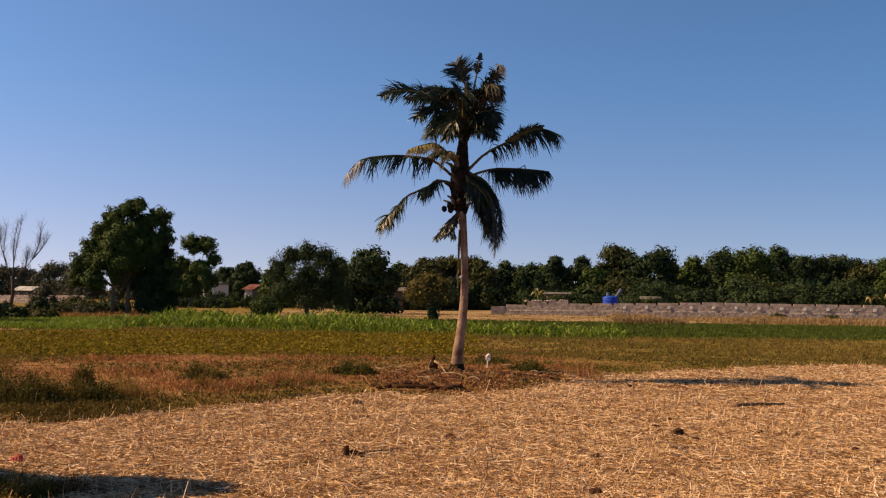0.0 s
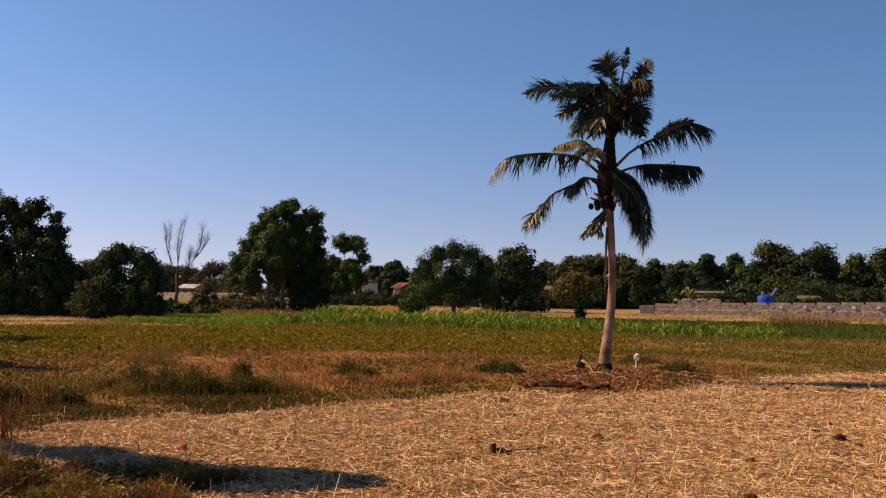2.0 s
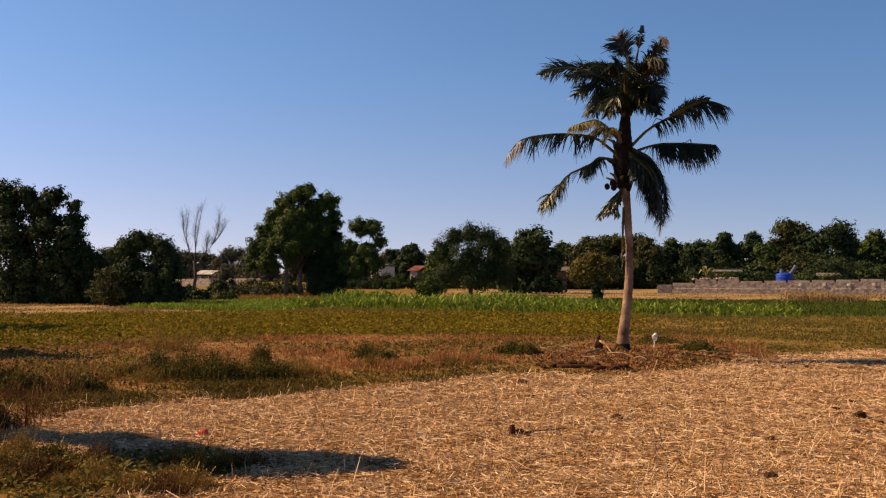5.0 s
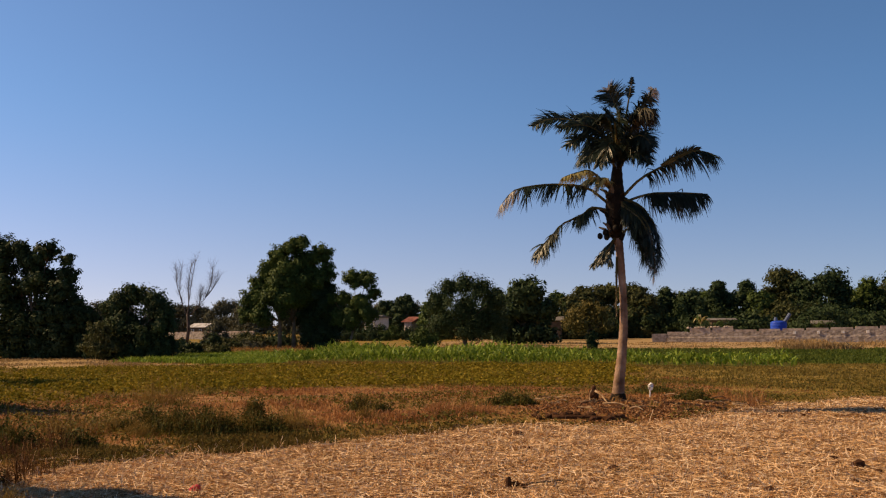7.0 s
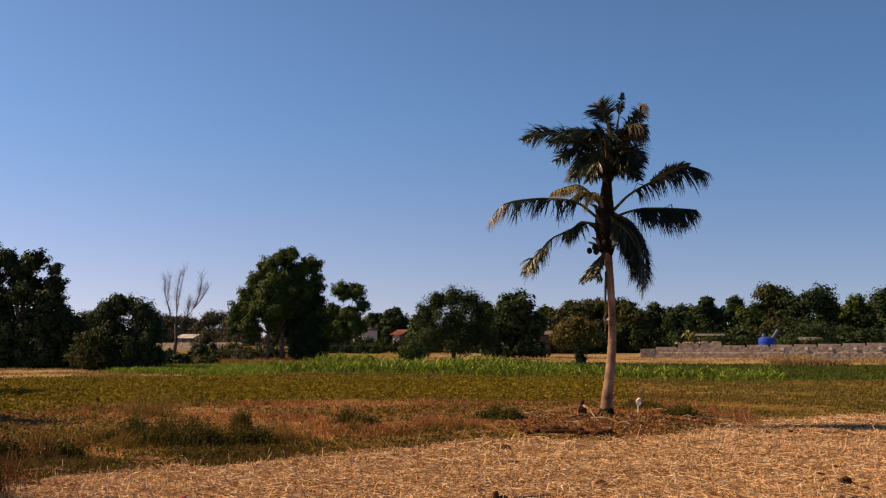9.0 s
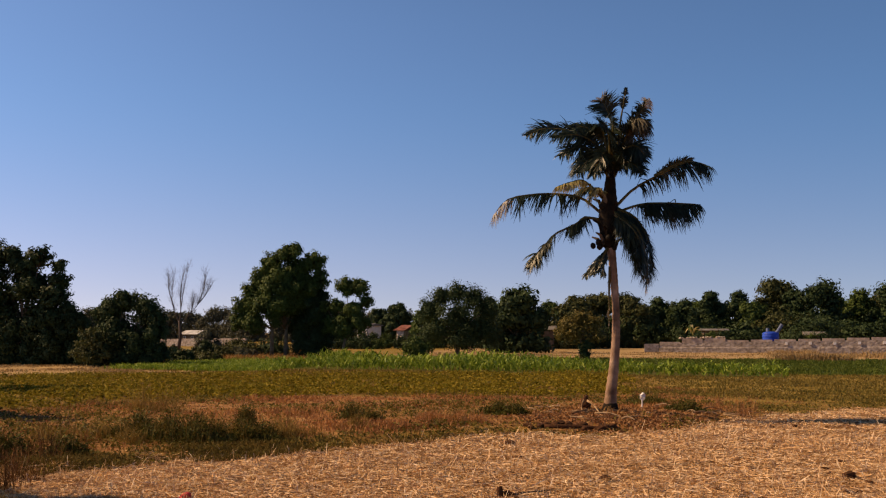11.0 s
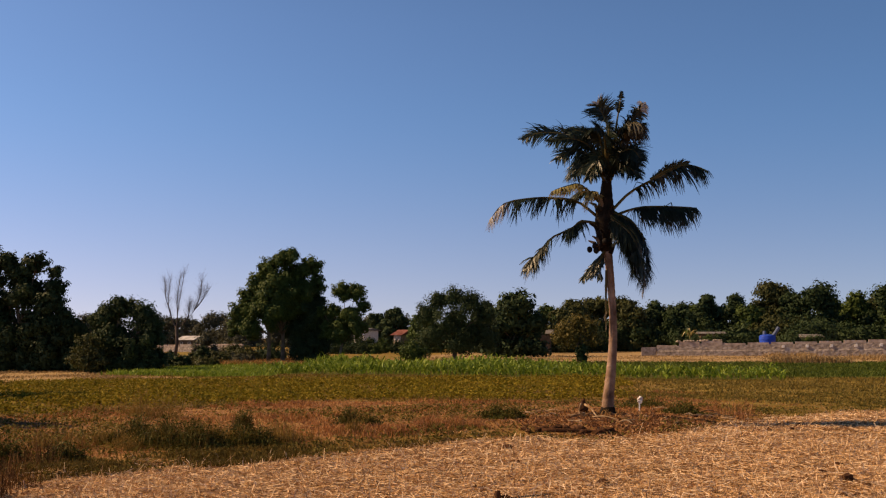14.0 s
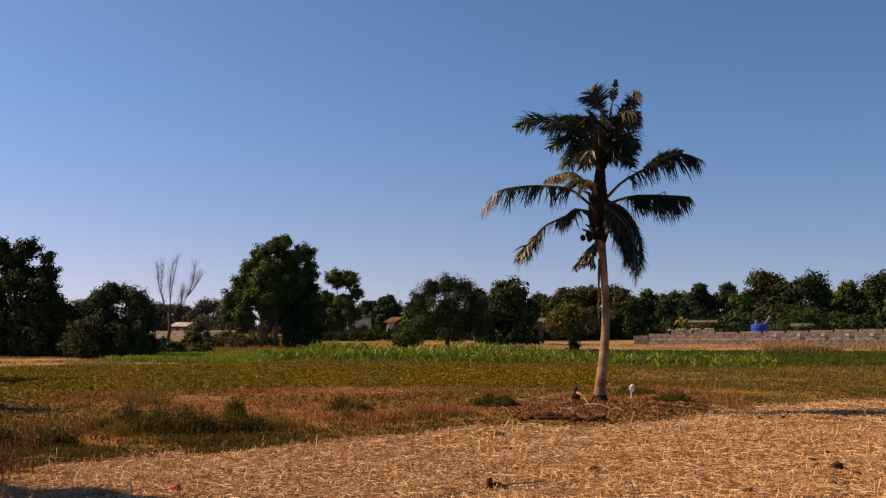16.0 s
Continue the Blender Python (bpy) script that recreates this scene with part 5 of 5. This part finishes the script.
for k, (x, y, w, h) in enumerate(((40.6, 119.5, 0.9, 1.0), (47.0, 119.0, 0.8, 0.9), (62.5, 118, 1.0, 1.0))):
    tree("bush", x, y, [(0, 0, h * 0.6, 0.6 * w), (-0.7 * w, 0, 0.4 * h, 0.55 * w), (0.7 * w, 0, 0.4 * h, 0.6 * w)], 1800, 0.09, LEAF_OLIVE, 0.04, BARK, 0.3, "low olive bush among reeds by the wall", "bush", "bushes along the wall", seed=950 + k, skirt=0.02)
for k in range(34):
    rng = np.random.default_rng(900 + k)
    weed_clump(rng.uniform(-8.8, -4.7), rng.uniform(10.4, 12.6), 0.3, rng.uniform(0.22, 0.5), (CLUMP, STALK, GOLD, STALK, GOLD)[k % 5], ("leafy green weed clump at the straw's edge", "dry brown weed clump at the straw's edge")[int(k % 5 > 0)], 900 + k, n=260, leafy=k % 5 == 0, leaf=0.02)
for k in range(18):
    rng = np.random.default_rng(1200 + k)
    x, y = rng.uniform(-11.4, -9.0), rng.uniform(13.2, 19.5)
    x -= 0.28 * (y - 14)
    weed_clump(x, y, 0.42, rng.uniform(0.45, 0.95), (CLUMP, STALK)[k % 2], ("tangled dark green weed clump by the straw", "tall brown weed stalks by the straw")[k % 2], 1200 + k, n=190, leafy=k % 2 == 0)
for k in range(26):
    rng = np.random.default_rng(1400 + k)
    x = rng.uniform(-12.5, -5.6)
    y = 20.2 + 0.62 * (x + 9.5) * (x > -9.5) + rng.uniform(-0.4, 2.2)
    weed_clump(x, y, rng.uniform(0.25, 0.5), rng.uniform(0.3, 0.75), GOLD, "golden olive grass tuft on the field bank", 1400 + k, n=110, leafy=False)
for k in range(7):
    rng = np.random.default_rng(1500 + k)
    weed_clump(-14.6 + 0.34 * k + rng.normal(0, 0.1), 28.6 + rng.normal(0, 0.6), 0.3, rng.uniform(0.9, 1.25), GOLD, "tall thin yellowing weeds standing before the bean rows", 1500 + k, n=60, leafy=False)
# dark strip added in place of the shadow under the bank's edge
stick("log", [on(-1.3, 25.7, 0.01), on(-0.4, 25.8, 0.04), on(0.5, 26.0, 0.02)], 0.075, DUNG, "dark log-shaped strip for the shadow along the bank's foot", "log")
for k in range(16):
    rng = np.random.default_rng(1700 + k)
    weed_clump(rng.uniform(-4.6, -2.9), rng.uniform(25.4, 27.6), rng.uniform(0.25, 0.4), rng.uniform(0.35, 0.6), (RED_GRASS, RED_GRASS, VERGE)[k % 3], ("reddish withered weed tuft on the bank", "olive grass tuft on the bank")[int(k % 3 == 2)], 1700 + k, n=90, leafy=False)
# the tree beside the track, out of view, whose shade falls on the straw
tree("tree", -13.0, 13.3, [(0, 0.2, 3.4, 0.5), (0, 0.25, 4.5, 0.55), (0, -0.35, 5.4, 0.6), (0, -0.8, 6.2, 0.75), (0, -1.0, 6.9, 0.85), (0, -0.9, 7.5, 0.6), (0, -0.8, 7.9, 0.35)], 15000, 0.15, LEAF_DARK, 0.14, BARK, 0.3, "slender dark-leaved tree beside the straw field", seed=77)


# two unseen trees, added left of the view to darken the ground there
for k, (x, y, s) in enumerate(((-20.8, 25.5, 1.0), (-27.8, 37.0, 1.25))):
    tree("tree", x, y, [(0, 0, 4.0 * s, 1.1 * s), (-0.9 * s, 0.5, 3.2 * s, 1.0 * s), (0.8 * s, -0.6, 3.1 * s, 1.0 * s), (0.1, 0.9, 2.3 * s, 1.1 * s), (0, -1.2, 2.2 * s, 1.0 * s)], 7000, 0.13, LEAF_DARK, 0.14, BARK, 0.3, "unseen dark-leaved tree added to shade the bean rows", group="trees beside the field", seed=80 + k)


# ---- stone wall with its coping ----
STONE = mat("rubble", [(0.19, 0.16, 0.13), (0.36, 0.31, 0.265), (0.53, 0.465, 0.405)], 0.9, 3.0, 0.35, fine=7, detail=9)
PLASTER = mat("coping", [(0.26, 0.21, 0.175), (0.42, 0.35, 0.30), (0.56, 0.475, 0.415)], 0.9, 1.6, 0.5, fine=6)
WHITE = mat("whitewash", [(0.66, 0.65, 0.63), (0.8, 0.79, 0.77)], 0.8, 2, 0.1)
DARK = mat("dark_gap", [(0.02, 0.02, 0.02), (0.04, 0.04, 0.035)], 0.9, 2, 0)


def stone_wall(name, x0, x1, y, low, high, label, plates=True, step=2.9, turn=-8):
    ob = thing(name, x0, y, 0, label, "wall", kind="structure")
    ob.rotation_euler = (0, 0, radians(turn))
    nx, nz = int((x1 - x0) / 0.3), 9
    rough = np.random.default_rng(int(abs(x1)))
    bm = bmesh.new()
    grid = []
    for i in range(nx + 1):
        x = (x1 - x0) * i / nx
        h = (low + (high - low) * min(1, x / 26)) * 0.83 + 0.06 * noise.noise((x * 0.8, 0, 0))
        grid.append([bm.verts.new((x, -0.15 + rough.uniform(-0.016, 0.016) - (0.05 if j < 5 else 0), h * j / nz)) for j in range(nz + 1)] + [bm.verts.new((x, 0.2, h)), bm.verts.new((x, 0.2, 0))])
    for a, b in zip(grid, grid[1:]):
        for j in range(len(a) - 1):
            bm.faces.new((a[j], b[j], b[j + 1], a[j + 1]))
    part("rubble_base", bm, STONE, ob)
    k, x = 0, 0.0
    while x < x1 - x0 - 0.5:
        h = low + (high - low) * min(1, x / 26)
        bm = bmesh.new()
        top = h + 0.08 * noise.noise((x * 0.7, 5, 0)) + (0.34 if plates and 2 < x < 7 else -0.08 if plates and x < 2 else 0)
        box(bm, x + step / 2 - 0.12, 0, (h * 0.81 + top) / 2, step - 0.28, 0.3, top - h * 0.81, 0.02)
        part("coping_block", bm, PLASTER, ob)
        bm = bmesh.new()
        box(bm, x + step - 0.12, 0.02, (h * 0.81 + top - 0.22) / 2, 0.30, 0.24, top - 0.22 - h * 0.81, 0.01)
        part("joint_post", bm, STONE, ob)
        if plates and x > 14:
            bm = bmesh.new()
            box(bm, x + step * 0.5, -0.22, h * 0.68, 0.36, 0.14, 0.36, 0.02)
            part("white_pad", bm, WHITE, ob, "small whitewashed pad")
        x += step
        k += 1
    if plates:
        # loose stones heaped on the raised stretch and its stepped end
        for k in range(30):
            bm = bmesh.new()
            r = rough.uniform(0.12, 0.26)
            bmesh.ops.create_icosphere(bm, subdivisions=1, radius=r)
            for v in bm.verts:
                v.co += 0.4 * r * Vector(noise.noise_vector(v.co / r + Vector((k, 0, 0))))
                v.co.z *= 0.7
            x = rough.uniform(2.7, 8.6)
            bmesh.ops.translate(bm, verts=bm.verts, vec=(x, rough.uniform(-0.12, 0.05), low + (high - low) * min(1, x / 26) + 0.03 + (0.36 if x < 8.4 else 0.0)))
            part("stone", bm, STONE, ob)


stone_wall("wall_east", 8.6, 78.0, 134.5, 1.45, 2.05, "long grey rubble-stone wall with pale coping and whitewashed pads")
stone_wall("wall_west", -80.0, -60.0, 174, 1.3, 1.6, "low grey field wall far beyond the trees", False, turn=-18)


def low_end(x, y):
    ob = thing("wall_end", x, y, 0, "lower stepped end of a rubble-stone wall", "wall", kind="structure")
    bm = bmesh.new()
    box(bm, -1.0, 0, 0.55, 2.0, 0.42, 1.1, 0.06)
    for v in bm.verts:
        v.co += 0.06 * Vector(noise.noise_vector(v.co * 2))
    part("rubble_base", bm, STONE, ob)


low_end(8.55, 134.5)


# ---- water tank behind the wall ----
def tank(x, y):
    blue = mat("blue_plastic", [(0.02, 0.06, 0.42), (0.03, 0.09, 0.55)], 0.4, 1.5, 0.05)
    grey = mat("grey_sheet", [(0.07, 0.10, 0.19), (0.14, 0.18, 0.28)], 0.5, 2, 0.1)
    ob = thing("water_tank", x, y, 0, "bright blue ribbed plastic water tank on a block stand", "water tank")
    bm = bmesh.new()
    box(bm, 0, 0, 0.75, 2.0, 1.8, 1.5, 0.03)
    part("stand", bm, STONE, ob)
    bm = bmesh.new()
    prof = [(0.98, 1.5), (1.02, 1.6), (1.06, 1.85), (1.02, 1.92), (1.06, 2.0), (1.06, 2.3), (1.02, 2.36), (1.05, 2.44), (1.02, 2.58), (0.75, 2.72), (0.3, 2.78)]
    rings = [[bm.verts.new((r * math.cos(s), r * math.sin(s), z)) for s in (2 * math.pi * i / 32 for i in range(32))] for r, z in prof]
    for a, b in zip(rings, rings[1:]):
        for i in range(32):
            bm.faces.new((a[i], a[(i + 1) % 32], b[(i + 1) % 32], b[i]))
    bm.faces.new(rings[-1])
    bm.faces.new(rings[0][::-1])
    part("body", bm, blue, ob, smooth=True)
    bm = bmesh.new()
    tube(bm, [(-0.35, 0, 2.7), (-0.35, 0, 2.95), (-0.35, 0, 3.25)], [0.24, 0.24, 0.18], 12)
    part("lid", bm, grey, ob, "grey lid")
    bm = bmesh.new()
    tube(bm, [(0.7, 0, 2.5), (1.05, 0, 3.0), (1.5, 0, 3.7)], [0.26, 0.22, 0.24], 10)
    part("chute", bm, grey, ob, "slanting blue-grey pipe")


tank(23.1, 136)


TARP = mat("dark_tarp", [(0.012, 0.02, 0.012), (0.03, 0.042, 0.026)], 0.6, 2, 0.3)
bm = bmesh.new()
bmesh.ops.create_icosphere(bm, subdivisions=4, radius=1.0)
for v in bm.verts:
    v.co = Vector((v.co.x * 1.45, v.co.y * 0.9, max(v.co.z, -0.05) * 2.45 + 0.05)) + 0.10 * Vector(noise.noise_vector(v.co * 1.7))
heap = tagged(part("covered_heap", bm, TARP, smooth=True), "dark green tarpaulin-covered heap behind the wall", "heap")
heap.location = (39.9, 137.0, 0)


# ---- far houses among the trees ----
ROOF_RED = mat("red_roof", [(0.10, 0.035, 0.028), (0.18, 0.068, 0.055), (0.28, 0.13, 0.11)], 0.8, 1.5, 0.3)
ROOF_TIN = mat("tin_roof", [(0.13, 0.12, 0.11), (0.26, 0.245, 0.23)], 0.5, 1.2, 0.2)
ROOF_PALE = mat("pale_tin", [(0.30, 0.30, 0.31), (0.5, 0.5, 0.52), (0.68, 0.68, 0.70)], 0.5, 1.0, 0.2)
CREAM = mat("cream_wall", [(0.06, 0.045, 0.03), (0.13, 0.10, 0.07)], 0.9, 1.2, 0.1)


def house(x, y, w, d, h, rise, wall_m, roof_m, label, windows=2, turn=0):
    ob = thing("house", x, y, 0, label, "house")
    ob.rotation_euler = (0, 0, radians(turn))
    bm = bmesh.new()
    box(bm, 0, 0, h / 2, w, d, h, 0.02)
    part("wall", bm, wall_m, ob)
    bm = bmesh.new()
    e = 0.45
    a = [bm.verts.new(v) for v in ((-w / 2 - e, -d / 2 - e, h), (w / 2 + e, -d / 2 - e, h), (w / 2 + e, d / 2 + e, h), (-w / 2 - e, d / 2 + e, h), (-w / 2 - e, 0, h + rise), (w / 2 + e, 0, h + rise))]
    for f in ((0, 1, 5, 4), (2, 3, 4, 5), (0, 4, 3), (1, 2, 5), (0, 3, 2, 1)):
        bm.faces.new([a[i] for i in f])
    bmesh.ops.translate(bm, verts=bm.verts, vec=(0, 0, 0.02))
    part("roof", bm, roof_m, ob)
    for k in range(windows):
        bm = bmesh.new()
        box(bm, -w / 2 + w * (k + 0.5) / windows, -d / 2 - 0.02, h * 0.6, w * 0.16, 0.12, h * 0.32, 0.02)
        wn_ob = part("window", bm, WHITE, ob)
        bm = bmesh.new()
        box(bm, -w / 2 + w * (k + 0.5) / windows, -d / 2 - 0.09, h * 0.6, w * 0.12, 0.03, h * 0.26)
        part("pane", bm, DARK, wn_ob)


house(-38.7, 168, 2.2, 4, 3.7, 0.4, WHITE, ROOF_TIN, "small whitewashed house with a grey metal roof", 2, -25)
house(-31.0, 163, 1.5, 4, 2.9, 0.9, PLASTER, ROOF_RED, "small plastered house with a steep red tiled roof", 2, -25)
house(-105, 250, 5.5, 5, 2.0, 1.1, CREAM, ROOF_PALE, "low brown-walled house with a pale metal roof", 2, -20)
house(-6.8, 150, 1.5, 3, 3.0, 0.6, CREAM, ROOF_TIN, "cream-walled hut with a grey metal roof among trees", 0)
house(18.6, 160, 3.4, 3.5, 2.95, 0.3, CREAM, ROOF_TIN, "hut with a pale metal roof behind the wall", 0)
house(33.2, 158, 2.4, 3, 2.35, 0.45, CREAM, ROOF_TIN, "low hut with a weathered metal roof behind the wall", 0)


def hedge_wall(x, y, w, h, m, label):
    ob = thing("field_wall", x, y, 0, label, "wall", kind="structure")
    ob.rotation_euler = (0, 0, radians(-20))
    bm = bmesh.new()
    box(bm, 0, 0, h / 2, w, 0.3, h, 0.03)
    part("wall_body", bm, m, ob)


hedge_wall(-36.5, 152, 7.5, 1.0, STONE, "dark grey boundary wall before the houses")
hedge_wall(-45.0, 160, 2.8, 1.3, PLASTER, "pale plastered boundary wall before the houses")


# ---- litter round the palm and on the straw ----
def lump(name, x, y, r, m, label, category, seed, group="", squash=0.6):
    bm = bmesh.new()
    bmesh.ops.create_icosphere(bm, subdivisions=3, radius=r)
    for v in bm.verts:
        v.co += 0.45 * r * Vector(noise.noise_vector(v.co / r * 1.1 + Vector((seed, 0, 0)))) + 0.12 * r * Vector(noise.noise_vector(v.co / r * 4 + Vector((seed, 7, 0))))
        v.co.z *= squash
    ob = part(name, bm, m, smooth=True)
    ob.location = (x, y, at_land(x, y) + r * squash * 0.75)
    return tagged(ob, label, category, group)


for k, (x, y, r) in enumerate(((4.38, 18.39, 0.14), (4.48, 18.6, 0.09), (3.89, 16.53, 0.08), (4.1, 16.55, 0.07), (4.2, 19.39, 0.08), (4.14, 18.75, 0.07), (4.72, 20.42, 0.09), (4.57, 17.77, 0.07), (5.97, 18.57, 0.09), (6.64, 18.5, 0.06), (6.65, 16.93, 0.07),
                               (6.95, 16.6, 0.09), (6.73, 15.26, 0.08), (2.44, 15.54, 0.07), (0.17, 17.09, 0.11), (-1.92, 22.54, 0.13), (1.96, 12.6, 0.10), (4.63, 27.61, 0.10), (-1.48, 19.79, 0.07), (0.64, 25.2, 0.10), (-6.97, 16.8, 0.05), (5.3, 27.9, 0.1), (2.2, 23.2, 0.06), (3.0, 24.1, 0.07))):
    lump("dung_lump", x, y, 0.85 * r, DUNG, "dark dried dung lump lying on the straw", "dung", k, "dung on the straw field")
RED = mat("red_plastic", [(0.42, 0.03, 0.03), (0.60, 0.08, 0.07)], 0.5, 8, 0.4)
lump("red_bag", -6.1, 14.3, 0.085, RED, "crumpled red plastic bag lying on the straw", "bag", 31, squash=0.75)


stick("branch", [on(6.79, 22.94, 0.05), on(7.4, 23.3, 0.07), on(8.3, 23.85, 0.04)], 0.05, BARK, "thin dark branch lying on the straw")
stick("branch", [on(3.1, 16.2, 0.02), on(3.25, 16.1, 0.03), on(3.45, 15.95, 0.02)], 0.018, BARK, "short dark twig lying on the straw")
stick("branch", [on(-1.3, 15.2, 0.05), on(-1.0, 15.6, 0.04), on(-0.5, 16.0, 0.02)], 0.02, BARK, "thin dark branch lying beside a stump")


def stump(x, y):
    ob = thing("stump", x, y, at_land(x, y), "small dark broken stump standing in the straw", "stump")
    bm = bmesh.new()
    tube(bm, [(0, 0, -0.02), (0.01, 0, 0.09), (0.0, 0.01, 0.17)], [0.06, 0.05, 0.04], 9)
    part("stub", bm, DUNG, ob)
    bm = bmesh.new()
    tube(bm, [(0.08, 0, 0.05), (0.14, 0.02, 0.08), (0.22, 0.0, 0.06)], [0.05, 0.04, 0.02], 7)
    part("splinter", bm, DUNG, ob)


stump(-1.45, 15.2)
HUSK = mat("dry_husk", [(0.15, 0.085, 0.04), (0.28, 0.185, 0.10), (0.48, 0.36, 0.23)], 0.85, 5, 0.4)
rng = np.random.default_rng(44)
for k in range(46):
    if k < 20:
        x, y = rng.normal(3.0, 0.55), rng.normal(30.6, 0.7)
    elif k < 34:
        x, y = rng.normal(-0.1, 0.55), rng.normal(28.3, 0.6)
    else:
        x, y = rng.normal(-2.2, 0.5), rng.normal(30.6, 0.9)
    a, ln = rng.uniform(-0.6, 0.6), rng.uniform(0.3, 0.9)
    stick("fallen_frond", [on(x, y, 0.04), on(x + 0.5 * ln * math.cos(a), y + 0.5 * ln * math.sin(a), rng.uniform(0.04, 0.12)), on(x + ln * math.cos(a), y + ln * math.sin(a), 0.03)], rng.uniform(0.012, 0.032), HUSK, "dry pale fallen frond stalk lying by the palm", "palm litter", "fallen stalks round the palm", 0.5)
for k in range(14):
    x, y = rng.normal(1.9, 1.6), rng.normal(28.8, 0.9)
    lump("coconut_husk", x, y, rng.uniform(0.05, 0.09), (HUSK, DUNG)[k % 2], ("pale dry coconut husk on the ground", "dark rotting coconut husk on the ground")[k % 2], "coconut husk", 60 + k, "husks round the palm")
stick("fallen_frond", [on(-0.22, 29.2, 0.33), on(-0.05, 28.9, 0.22), on(0.15, 28.2, 0.03)], 0.038, HUSK, "thick pale frond stalk leaning at the palm's foot", "palm litter", "fallen stalks round the palm", 0.6)
stick("fallen_frond", [on(-0.32, 29.3, 0.35), on(-0.38, 29.0, 0.2), on(-0.36, 28.5, 0.02)], 0.026, HUSK, "curved pale frond stalk leaning at the palm's foot", "palm litter", "fallen stalks round the palm", 0.6)
lump("root_mass", 0.85, 29.4, 0.12, DUNG, "dark fibrous root mass at the palm's foot", "roots", 91, squash=0.5)
lump("root_mass", -0.28, 29.45, 0.14, DUNG, "dark charred stub beside the palm", "roots", 95, squash=2.0)


# dark lumps added to give the painted bank shadow a ragged outline
rng = np.random.default_rng(47)
for k in range(14):
    lump("shade_lump", -1.7 + 0.17 * k + rng.normal(0, 0.05), 25.75 + 0.02 * k + rng.normal(0, 0.12), rng.uniform(0.07, 0.13), DUNG, "dark lump roughening the shadow strip at the bank's foot", "clod", 120 + k, "clods at the bank's foot", 0.55)


def rag_post(x, y):
    ob = thing("marker_post", x, y, at_land(x, y), "short pale post wrapped in a white rag", "post")
    bm = bmesh.new()
    tube(bm, [(0, 0, -0.05), (0.01, 0, 0.15), (0.0, 0, 0.42)], [0.025, 0.022, 0.02], 8)
    part("post", bm, WHITE, ob)
    bm = bmesh.new()
    bmesh.ops.create_icosphere(bm, subdivisions=3, radius=0.08)
    for v in bm.verts:
        v.co.z *= 1.25
        v.co += 0.05 * Vector(noise.noise_vector(v.co * 14))
    bmesh.ops.translate(bm, verts=bm.verts, vec=(0.02, 0, 0.34))
    part("rag", bm, WHITE, ob, "crumpled white rag")


rag_post(1.45, 31.6)
